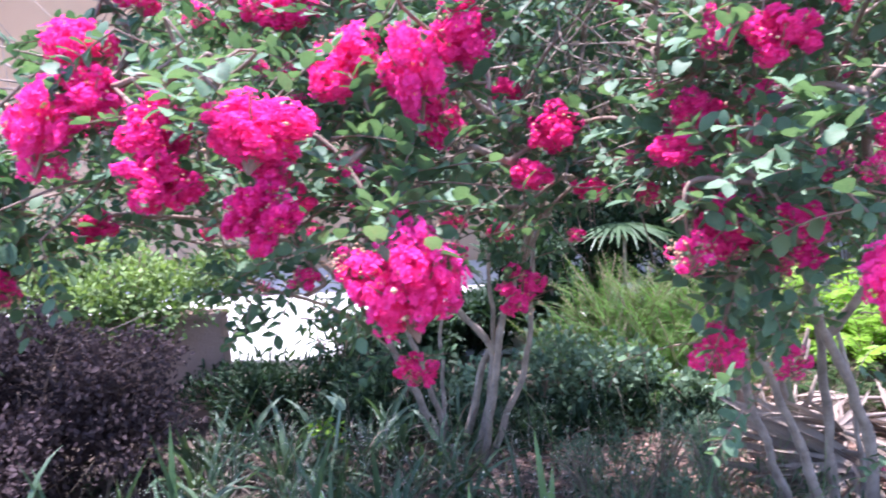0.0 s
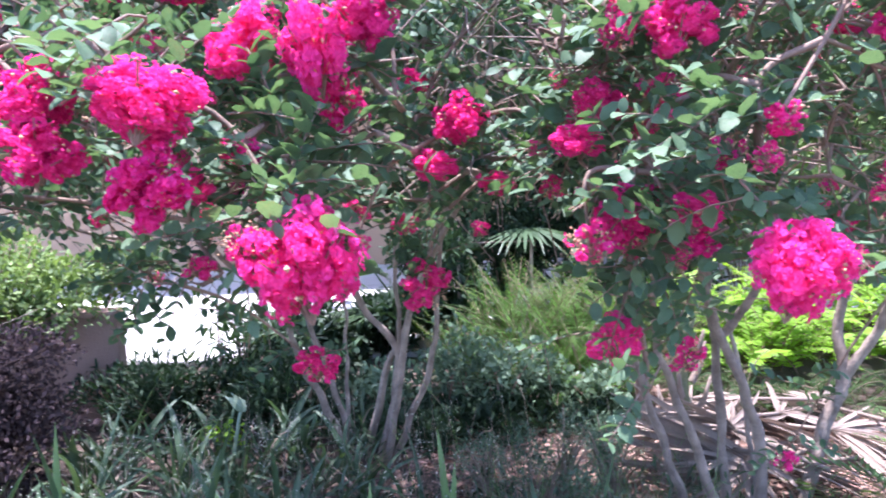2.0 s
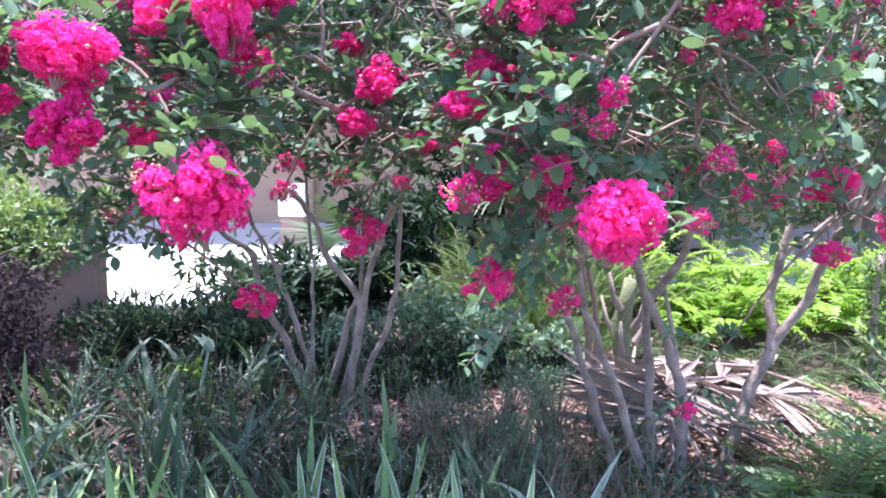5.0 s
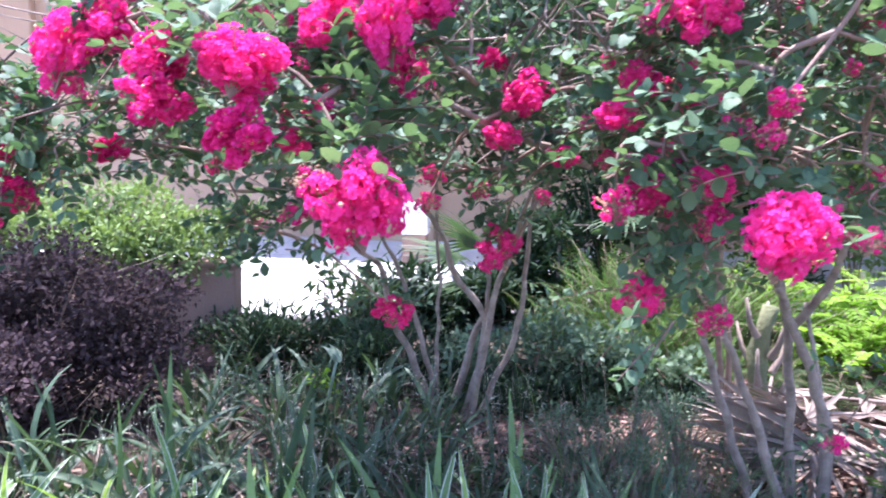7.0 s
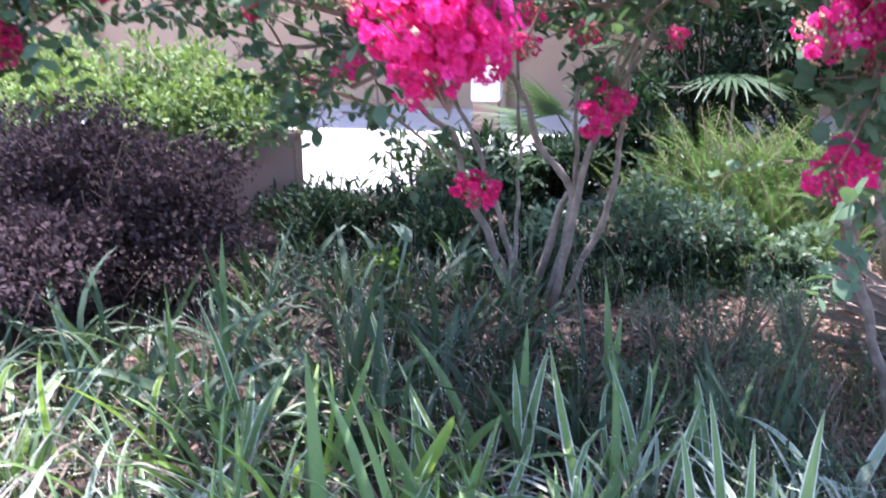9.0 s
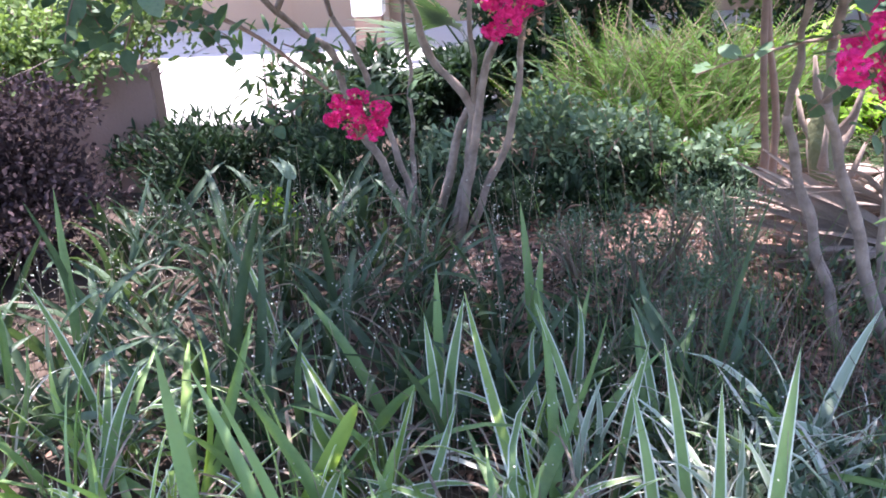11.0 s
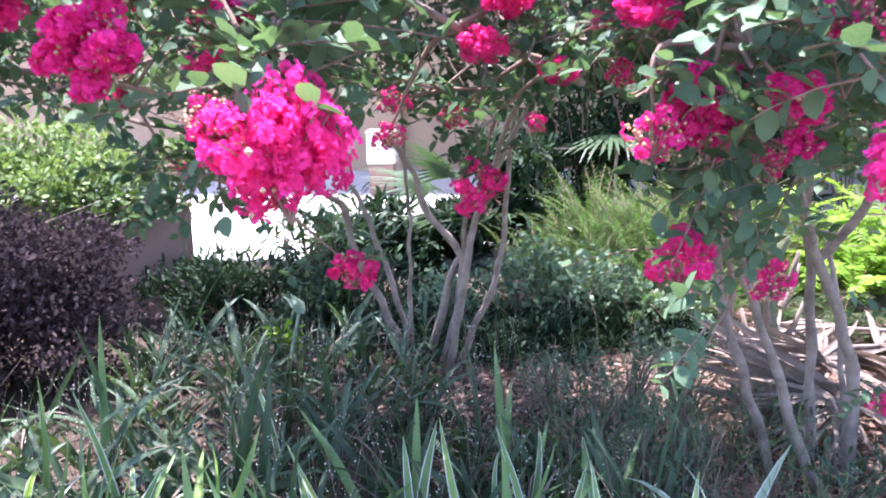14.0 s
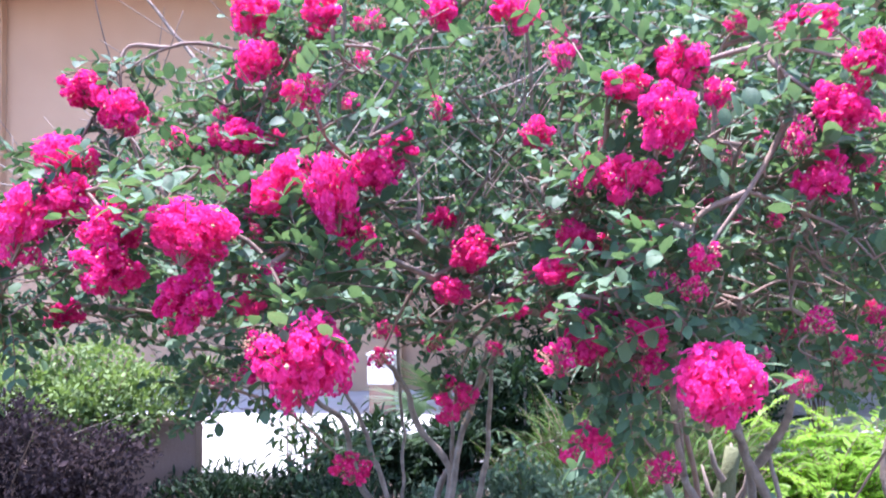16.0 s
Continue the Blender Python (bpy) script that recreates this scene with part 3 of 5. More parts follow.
def build_myrtles():
    stems = [
        ([(-0.016, 4.27, -0.16), (-0.164, 4.2, 0.267), (-0.261, 4.1, 0.52), (-0.292, 4.0, 0.751), (-0.347, 3.9, 0.834), (-0.423, 3.7, 0.957)], 0.024, 0.013), ([(-0.005, 4.3, -0.16), (-0.076, 4.3, 0.183), (-0.162, 4.25, 0.484), (-0.231, 4.2, 0.715), (-0.301, 4.1, 0.893)], 0.020, 0.012), ([(-0.02, 4.35, -0.16), (-0.039, 4.4, 0.124), (-0.033, 4.4, 0.395), (-0.032, 4.35, 0.688)], 0.014, 0.010), ([(0.035, 4.3, -0.16), (0.185, 4.2, 0.396), (0.258, 4.15, 0.557), (0.348, 4.0, 0.84), (0.403, 3.8, 1.053)], 0.022, 0.013),
        ([(0.116, 4.25, -0.16), (0.234, 4.16, 0.457), (0.073, 4.1, 0.71), (0.028, 4.0, 0.928), (-0.066, 3.8, 1.094)], 0.023, 0.014), ([(0.157, 4.2, -0.16), (0.24, 4.1, 0.35), (0.304, 4.0, 0.729), (0.387, 3.9, 0.94), (0.495, 3.7, 1.176)], 0.022, 0.013), ([(0.194, 4.25, -0.16), (0.284, 4.2, 0.112), (0.403, 4.15, 0.411), (0.431, 4.1, 0.71)], 0.022, 0.015), ([(0.239, 4.17, 0.479), (0.247, 4.1, 0.71), (0.248, 4.0, 1.034), (0.394, 3.9, 1.165)], 0.015, 0.010),
        ([(-0.423, 3.7, 0.957), (-0.52, 3.3, 1.25), (-0.5, 2.8, 1.7), (-0.4, 2.3, 2.0)], 0.013, 0.006),
        ([(-0.301, 4.1, 0.893), (-0.3, 3.6, 1.35), (-0.15, 3.0, 1.9), (0.0, 2.5, 2.5)], 0.012, 0.006),
        ([(0.403, 3.8, 1.053), (0.55, 3.2, 1.5), (0.6, 2.7, 2.0), (0.55, 2.3, 2.5)], 0.013, 0.006),
        ([(0.495, 3.7, 1.176), (0.75, 3.2, 1.7), (0.9, 2.7, 2.2)], 0.013, 0.006),
        ([(0.431, 4.1, 0.71), (0.47, 3.8, 1.2), (0.6, 3.3, 1.9), (0.5, 3.0, 2.5)], 0.014, 0.006),
        ([(-0.498, 3.3, 1.202), (-0.46, 2.75, 1.17), (-0.42, 2.3, 1.17), (-0.2, 2.05, 1.19)], 0.007, 0.003),
        # Added limb that carries the unseen leaf mass over the plum shrubs.
        ([(-0.3, 3.6, 1.35), (-0.9, 3.9, 2.4), (-1.6, 4.2, 3.2), (-2.3, 4.3, 3.8)], 0.014, 0.006),
        ([(-0.032, 4.35, 0.688), (-0.02, 4.0, 1.2), (0.1, 3.4, 1.8), (0.25, 2.6, 2.2)], 0.010, 0.005),
        ([(0.653, 3.0, 1.341), (0.403, 2.2, 1.452), (0.229, 1.8, 1.532)], 0.015, 0.008), ([(0.463, 2.9, 1.43), (0.345, 2.4, 1.533), (0.249, 1.8, 1.613)], 0.014, 0.008), ([(-0.423, 3.7, 0.957)] + [(-0.318, 3.6, 1.16), (-0.498, 3.3, 1.202), (-0.696, 3.1, 1.207), (-0.796, 3.0, 1.235), (-1.015, 2.8, 1.313)], 0.013, 0.006),
    ]
    crape_myrtle("multi-stemmed crape myrtle with magenta flower heads over flax lilies", stems, FRONT_HEADS + INNER_HEADS + DROOPING_HEADS,
                 [((-0.3, 1.75, 1.75), (0.75, 0.55, 0.42)), ((0.35, 2.3, 1.75), (0.75, 0.8, 0.5)), ((-0.9, 2.2, 1.5), (0.5, 0.7, 0.3))], 640,
                 # Blobs above z 3 are out of view, added to shade crown and bed.
                 ([((0.2, 3.25, 2.1), (1.1, 0.95, 0.9)), ((-0.7, 2.9, 1.6), (0.8, 0.8, 0.4)), ((-0.5, 4.6, 2.2), (1.2, 1.1, 0.6)), ((0.15, 5.2, 2.35), (0.9, 0.8, 0.5)), ((0.2, 3.7, 3.3), (1.2, 0.7, 0.35)), ((-0.6, 3.4, 2.7), (1.3, 0.8, 0.45)), ((0.2, 4.6, 3.3), (0.75, 0.7, 0.28)), ((-0.2, 3.65, 3.35), (1.3, 0.6, 0.28)), ((-2.2, 4.4, 3.85), (1.1, 0.7, 0.3))], 37000), 3, keep_high, 110, [([-0.694, 1.7, 1.487], 6, 1.1), ([-0.64, 1.72, 1.426], 4, 1.0), ([-0.795, 1.75, 1.441], 4, 1.0), ([0.087, 1.38, 1.465], 8, 1.15), ([0.09, 1.42, 1.499], 4, 1.2), ([0.085, 1.42, 1.455], 4, 1.2), ([0.845, 1.32, 1.757], 3, 1.1), ([-0.40, 2.12, 1.18], 3, 0.95), ([-0.32, 2.08, 1.19], 3, 0.95), ([-0.22, 2.06, 1.19], 3, 0.95), ([-0.44, 2.3, 1.16], 3, 0.9)], 260)
    right = [
        ([(1.564, 3.05, -0.16), (1.417, 3.0, 0.121), (1.267, 2.95, 0.519), (1.136, 2.85, 0.782)], 0.023, 0.016), ([(1.413, 3.1, -0.16), (1.283, 3.1, 0.232), (1.192, 3.1, 0.5), (1.115, 3.05, 0.702)], 0.022, 0.015), ([(1.541, 3.2, -0.16), (1.526, 3.2, 0.127), (1.498, 3.2, 0.475), (1.43, 3.1, 0.786), (1.366, 3.0, 0.942)], 0.024, 0.017), ([(1.64, 3.1, -0.16), (1.608, 3.1, 0.356), (1.518, 3.05, 0.588), (1.411, 3.0, 0.787), (1.326, 2.9, 0.941)], 0.026, 0.018), ([(1.683, 3.3, -0.16), (1.67, 3.35, 0.419), (1.594, 3.4, 0.787)], 0.015, 0.011), ([(1.464, 3.1, 0.762), (1.53, 3.0, 0.913), (1.566, 2.9, 1.138), (1.644, 2.8, 1.401)], 0.020, 0.012),
        ([(1.136, 2.85, 0.782), (1.05, 2.6, 1.1), (0.95, 2.2, 1.5), (0.9, 1.9, 1.9)], 0.014, 0.006),
        ([(1.115, 3.05, 0.702), (1.05, 2.8, 1.0), (0.95, 2.4, 1.4), (0.8, 1.9, 1.5)], 0.013, 0.005),
        ([(1.366, 3.0, 0.942), (1.3, 2.7, 1.3), (1.25, 2.3, 1.8)], 0.015, 0.006),
        ([(1.326, 2.9, 0.941), (1.2, 2.6, 1.2), (1.1, 2.2, 1.6), (1.05, 1.8, 1.8)], 0.015, 0.006),
        ([(1.644, 2.8, 1.401), (1.75, 2.6, 1.75), (1.8, 2.4, 2.2)], 0.012, 0.006),
    ]
    crape_myrtle("grey-stemmed crape myrtle with magenta blooms beside dry palm fronds", right, RIGHT_HEADS,
                 [((0.98, 1.75, 1.62), (0.42, 0.5, 0.42)), ((1.35, 2.4, 1.75), (0.6, 0.6, 0.5)), ((0.72, 1.55, 1.3), (0.18, 0.2, 0.2))], 430,
                 # The second blob is an unseen upper crown, added only for its shadow.
                 ([((1.4, 3.15, 2.1), (0.85, 0.8, 0.65)), ((1.0, 3.35, 3.25), (0.75, 0.45, 0.25))], 8200), 5, keep_high, 60, [([0.794, 1.28, 1.427], 4, 0.95), ([0.69, 1.46, 1.11], 3, 0.8), ([1.229, 1.6, 1.636], 8, 0.85), ([0.701, 1.5, 1.28], 4, 0.8), ([0.761, 1.6, 1.205], 3, 0.8), ([0.741, 1.5, 1.276], 4, 1.0)])
    far = [([(1.841, 3.3, -0.16), (2.048, 3.4, 0.33), (2.13, 3.45, 0.468), (2.12, 3.5, 0.664), (2.164, 3.5, 0.855), (2.218, 3.5, 1.117), (2.323, 3.4, 1.525)], 0.038, 0.016), ([(2.13, 3.45, 0.468), (2.24, 3.4, 0.68), (2.276, 3.3, 0.943), (2.321, 3.1, 1.15), (2.401, 3.0, 1.369)], 0.028, 0.016), ([(2.164, 3.5, 0.855), (2.352, 3.5, 1.011), (2.444, 3.4, 1.141)], 0.014, 0.009)]
    crape_myrtle("leaning forked crape myrtle with pale grey trunk and fading blooms", far, FAR_HEADS,
                 [((2.15, 2.6, 1.75), (0.6, 0.6, 0.35)), ((1.75, 2.2, 1.8), (0.4, 0.4, 0.3))], 90,
                 ([((2.4, 3.0, 2.1), (0.9, 0.8, 0.5))], 2600), 7, keep_high, 8)


# ---- strap-leaved plants ----
def strap_mesh(seed, length, width, arch, edge=True, mats=None):
    """A strap leaf from its base, rising along z and arching towards y, folded on its keel, with pale margins."""
    rng = np.random.default_rng(seed)
    n, pile = 8, Pile()
    v, t, s = [], [], []
    sway = rng.uniform(-0.12, 0.12)
    for i in range(n + 1):
        u = i / n
        a = 0.12 + arch * u ** 1.6
        if i == 0:
            y = z = 0.0
        else:
            y += length / n * math.sin(a)
            z += length / n * math.cos(a)
        w = width * min(1.0, 0.55 + 1.6 * u) * (1 - u ** 3.2) * 0.5 + 0.0006
        for k, fold in ((-1, 0.35), (-0.72, 0.24), (0, 0), (0.72, 0.24), (1, 0.35)):
            v.append((k * w + sway * u * u * length, y - fold * w * math.cos(a), z + fold * w * math.sin(a)))
    for i in range(n):
        for k in range(4):
            a = i * 5 + k
            t += [(a, a + 1, a + 6), (a, a + 6, a + 5)]
            s += [1 if edge and k in (0, 3) else 0] * 2
    pile.add(v, t, s)
    return pile.mesh("leaf", mats or [M_FLAX, M_FLAX_EDGE], True)


FLAX = [strap_mesh(s, 0.48 + 0.05 * (s % 5), 0.022 + 0.0065 * (s % 4), (0.5, 0.9, 1.5, 2.1, 0.3, 1.2)[s % 6], s % 3 != 1, [M_FLAX_LIME if s % 5 == 2 else M_FLAX, M_FLAX_EDGE]) for s in range(15)]
# Strap leaves in the darkened flax colour, for clumps under the trees.
SHADED_FLAX = [strap_mesh(50 + s, 0.46 + 0.06 * (s % 5), 0.030 + 0.008 * (s % 3), (0.5, 0.9, 1.4, 1.9, 0.3, 1.2)[s % 6], False, [M_SHADE_FLAX, M_FLAX_EDGE]) for s in range(9)]
BROAD = [strap_mesh(200 + s, 0.55 + 0.05 * (s % 5), 0.030 + 0.005 * (s % 4), (0.5, 1.0, 1.5, 0.3, 0.8, 1.9)[s % 6], s % 4 == 1, [M_FLAX_LIME if s % 5 in (2, 4) else M_FLAX, M_FLAX_EDGE]) for s in range(12)]
PALE = [strap_mesh(120 + s, 0.34 + 0.05 * s, 0.009 + 0.003 * (s % 3), 0.5 + 0.35 * s, False, [M_PALE]) for s in range(5)]
GREY = [strap_mesh(150 + s, 0.40 + 0.05 * (s % 4), 0.022 + 0.006 * (s % 4), (0.4, 0.9, 1.5, 0.2, 1.1)[s % 5], True, [M_FLAX_GREY, M_FLAX_EDGE]) for s in range(10)]
DEAD = [strap_mesh(80 + s, 0.4 + 0.06 * s, 0.010, 1.2 + 0.4 * s, False, [M_STRAW]) for s in range(4)]


def flax_lily(x, y, rng, leaves=13, scale=1.0, straw=2, dull=False, pale=0, grey=False, broad=False):
    plant = thing("flax_lily", "clump of flax lily leaves coloured darker for the shade" if dull else "clump of arching flax lily leaves with cream margins", "plant", (x, y, ground_z(x, y) - 0.01), "flax lilies in the bed")
    for i in range(leaves + straw + pale):
        a = rng.uniform(0, 2 * math.pi)
        kind = SHADED_FLAX if dull else BROAD if broad and rng.random() < 0.4 else GREY if grey and rng.random() < 0.75 else FLAX
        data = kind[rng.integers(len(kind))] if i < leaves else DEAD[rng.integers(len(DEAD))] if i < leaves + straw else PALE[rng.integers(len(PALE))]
        m = pose(0.03 * math.cos(a), 0.03 * math.sin(a), 0, rng.uniform(-42, 24), rng.uniform(-34, 34), math.degrees(a))
        k = scale * rng.uniform(0.7, 1.12)
        place("leaf" if i < leaves else "withered_leaf", data, plant, m @ Matrix.Diagonal((k, k, k, 1)))
    return plant


TALL_LEAVES = [
    (0.137, 2.72, 0.137, 2.82, 0.371, 0.03, 1), (0.138, 2.47, 0.216, 2.6, 0.386, 0.034, 0), (0.156, 2.47, 0.115, 2.6, 0.336, 0.03, 0),
    (0.065, 2.57, -0.268, 2.9, 0.285, 0.045, 1), (-0.117, 2.47, 0.149, 2.5, 0.24, 0.035, 1), (-0.283, 1.97, -0.333, 2.05, 0.574, 0.042, 1),
    (-0.094, 1.97, -0.378, 2.3, 0.376, 0.045, 1), (0.423, 3.07, 0.385, 3.19, 0.42, 0.03, 1), (0.421, 3.02, 0.445, 3.1, 0.313, 0.028, 1),
    (0.528, 2.42, 0.389, 2.6, 0.371, 0.026, 0), (0.541, 2.32, 0.634, 2.4, 0.367, 0.026, 0), (0.692, 2.07, 0.617, 2.2, 0.476, 0.03, 0),
    (0.801, 2.02, 0.863, 2.15, 0.476, 0.04, 0), (0.7, 1.97, 0.706, 2.1, 0.435, 0.028, 0)] + [
    (-0.97, 2.92, -0.967, 3.0, 0.572, 0.035, 1), (-0.688, 2.32, -0.532, 2.4, 0.337, 0.03, 0), (-0.336, 2.97, -0.479, 3.1, 0.325, 0.025, 0),
    (0.499, 2.77, 0.567, 2.9, 0.275, 0.022, 1), (-0.027, 1.92, -0.218, 2.0, 0.51, 0.028, 1), (0.013, 2.12, 0.086, 2.1, 0.32, 0.03, 1),
    (0.626, 2.07, 0.56, 2.2, 0.368, 0.03, 0), (-0.713, 2.57, -0.878, 2.6, 0.47, 0.03, 0)]


def build_flax():
    rng = np.random.default_rng(11)
    spots = []
    for y in np.arange(1.2, 4.3, 0.22):
        for x in np.arange(-2.4, 1.9, 0.22):
            px, py = x + rng.uniform(-0.1, 0.1), y + rng.uniform(-0.1, 0.1)
            right = 0.45 + 1.1 * (3.9 - py) / 2.4
            if px > right + 0.25 or (px > right and rng.random() < 0.5) or (py > 3.2 and px > 0.1):
                continue
            if px < -1.35 and py > 3.1:
                continue
            spots.append((px, py))
    for px, py in spots:
        # Zones follow the light: darkened leaves for shade, extra pale ones for sunlit edges.
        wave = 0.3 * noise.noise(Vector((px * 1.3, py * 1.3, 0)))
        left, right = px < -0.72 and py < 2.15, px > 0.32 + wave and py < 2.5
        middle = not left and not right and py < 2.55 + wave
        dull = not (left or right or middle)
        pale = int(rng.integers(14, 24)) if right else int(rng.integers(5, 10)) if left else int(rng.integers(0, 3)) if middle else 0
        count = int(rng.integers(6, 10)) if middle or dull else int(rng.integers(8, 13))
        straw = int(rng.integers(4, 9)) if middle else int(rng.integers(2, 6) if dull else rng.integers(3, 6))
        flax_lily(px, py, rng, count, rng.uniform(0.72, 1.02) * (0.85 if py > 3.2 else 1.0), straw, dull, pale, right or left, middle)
    tall = thing("flax_lily", "tall upright flax lily leaves with pale margins", "plant", (0, 0, 0), "flax lilies in the bed")
    for i, (x, y, tx, ty, tz, w, plain) in enumerate(TALL_LEAVES):
        foot, tip = Vector((x, y, ground_z(x, y) - 0.02)), Vector((tx, ty, tz))
        mid = foot.lerp(tip, 0.5) + Vector((0, 0, 0.06))
        line = smooth_line([foot, mid, tip], 5)
        side = (tip - foot).cross(Vector((0, 1, 0.35))).normalized()
        face = side.cross(tip - foot).normalized()
        v, t, s = [], [], []
        for k, c in enumerate(line):
            u = k / (len(line) - 1)
            h = 0.5 * w * min(1, 0.6 + 1.5 * u) * (1 - u ** 3) + 0.0006
            v += [c + side * h * q + face * abs(q) * 0.3 * h for q in (-1, -0.74, 0, 0.74, 1)]
        for k in range(len(line) - 1):
            for q in range(4):
                a = k * 5 + q
                t += [(a, a + 1, a + 6), (a, a + 6, a + 5)]
                s += [1 if q in (0, 3) and not plain else 0] * 2
        pile = Pile()
        pile.add(v, t, s)
        place("leaf", pile.mesh("leaf", [M_FLAX, M_FLAX_EDGE], True), tall)


# ---- ferns, cycads, palms ----
def frond_mesh(seed, length, pairs, leaflet, arch, mat, width=0.13):
    """A feather frond from its base, rising along z and arching towards y."""
    rng, pile = np.random.default_rng(seed), Pile()
    pts, y, z = [Vector((0, 0, 0))], 0.0, 0.0
    for i in range(10):
        a = 0.25 + arch * ((i + 1) / 10) ** 1.3
        y, z = y + length / 10 * math.sin(a), z + length / 10 * math.cos(a)
        pts.append(Vector((0, y, z)))
    shape = leaf_shape(width * 1.6, 0.15, 0.12, 0.35)
    nodes = [pts[int(k)].lerp(pts[min(10, int(k) + 1)], k - int(k)) for k in (10 * i / pairs for i in range(pairs + 1))]
    tube(pile, nodes, 0.005, 0.0015, 4, 1)
    for i in range(2, pairs + 1):
        u = i / pairs
        way = np.array((nodes[i] - nodes[i - 1]).normalized())
        for side in (-1, 1):
            w = np.array((side, 0, 0)) + way * (0.35 + 0.5 * u) + rng.normal(size=3) * 0.08
            s = leaflet * math.sin(math.pi * min(0.98, 0.12 + 0.84 * u)) ** 0.6 * rng.uniform(0.85, 1.1)
            v = (shape[0] * s) @ basis(w, roll=side * 0.25 + rng.uniform(-0.2, 0.2)).T + np.array(nodes[i])
            # the leaflet grows out of the midrib: it shares the midrib's own corner
            t = shape[1] + pile.n - 1
            t[shape[1] == 0] = i * 4 + (0 if side < 0 else 2)
            pile.v.append(v[1:])
            pile.t.append(t)
            pile.s.append(np.zeros(len(t), int))
            pile.n += len(v) - 1
    return pile.mesh("frond", [mat, M_TWIG], True)


FERNS = [frond_mesh(s, 0.62 + 0.08 * s, 20, 0.10, 1.3 + 0.2 * (s % 3), M_FERN, 0.2) for s in range(4)]
CYCADS = [frond_mesh(20 + s, 0.62 + 0.08 * s, 26, 0.115, 1.1 + 0.25 * (s % 3), M_CYCAD, 0.09) for s in range(4)]


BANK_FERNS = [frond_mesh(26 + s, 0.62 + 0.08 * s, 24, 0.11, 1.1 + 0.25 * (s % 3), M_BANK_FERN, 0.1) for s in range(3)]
COONTIES = [frond_mesh(30 + s, 0.72 + 0.06 * s, 30, 0.085, 0.55 + 0.25 * (s % 3), M_COONTIE, 0.07) for s in range(4)]


def rosette(name, label, category, x, y, z, meshes, count, rng, scale=1.0, group="", spread_r=0.05, tilt=0.0):
    plant = thing(name, label, category, (x, y, z), group)
    for i in range(count):
        a = rng.uniform(0, 360)
        k = scale * rng.uniform(0.75, 1.15)
        m = pose(rng.normal() * spread_r, rng.normal() * spread_r, 0, rng.uniform(-25, 15) + tilt, rng.uniform(-12, 12), a)
        place("frond", meshes[rng.integers(len(meshes))], plant, m @ Matrix.Diagonal((k, k, k, 1)))
    return plant


def fan_mesh(seed, mat, segments=24, length=0.55, stalk=0.5, span=2.6, limp=0.5):
    """A fan palm leaf: a stalk along y and folded segments spreading from its end."""
    rng, pile = np.random.default_rng(seed), Pile()
    tube(pile, [Vector((0, stalk * i / 4, 0.0)) for i in range(5)], 0.012, 0.008, 6, 0)
    for i in range(segments):
        a = span * (i / (segments - 1) - 0.5)
        ln = length * (0.75 + 0.25 * math.cos(a)) * rng.uniform(0.85, 1.08)
        v, t = [], []
        for j in range(6):
            u = j / 5
            w = 0.017 * math.sin(math.pi * min(1, 0.18 + 0.8 * u)) + 0.001
            c = Vector((math.sin(a), math.cos(a), 0)) * ln * u + Vector((0, stalk, -limp * ln * u * u * rng.uniform(0.7, 1.1)))
            s = Vector((math.cos(a), -math.sin(a), 0)) * w
            v += [c - s + Vector((0, 0, 0.4 * w)), c, c + s + Vector((0, 0, 0.4 * w))]
        v[0] = v[1] = v[2] = Vector((0, stalk, 0))
        for j in range(5):
            for k in range(2):
                q = j * 3 + k
                t += [(q, q + 1, q + 4), (q, q + 4, q + 3)]
        hub = 30
        t = np.array(t)
        v2, t2 = v[3:], t + pile.n - 3
        t2[t < 3] = hub
        pile.v.append(np.array(v2, float))
        pile.t.append(t2)
        pile.s.append(np.zeros(len(t2), int))
        pile.n += len(v2)
    return pile.mesh("fan", [mat], True)


def blade_segment(seed, length, limp):
    """One long folded segment of a dry fan leaf, along y."""
    rng, pile, v, t = np.random.default_rng(seed), Pile(), [], []
    for j in range(8):
        u = j / 7
        w = 0.0135 * math.sin(math.pi * min(1, 0.16 + 0.82 * u)) + 0.001
        c = Vector((0.02 * math.sin(3 * u + seed) * u, length * u, -limp * length * u * u))
        v += [c + Vector((-w, 0, 0.6 * w)), c, c + Vector((w, 0, 0.6 * w))]
    for j in range(7):
        for k in range(2):
            q = j * 3 + k
            t += [(q, q + 1, q + 4), (q, q + 4, q + 3)]
    pile.add(v, t, 0)
    return pile.mesh("segment", [M_DRY], True)


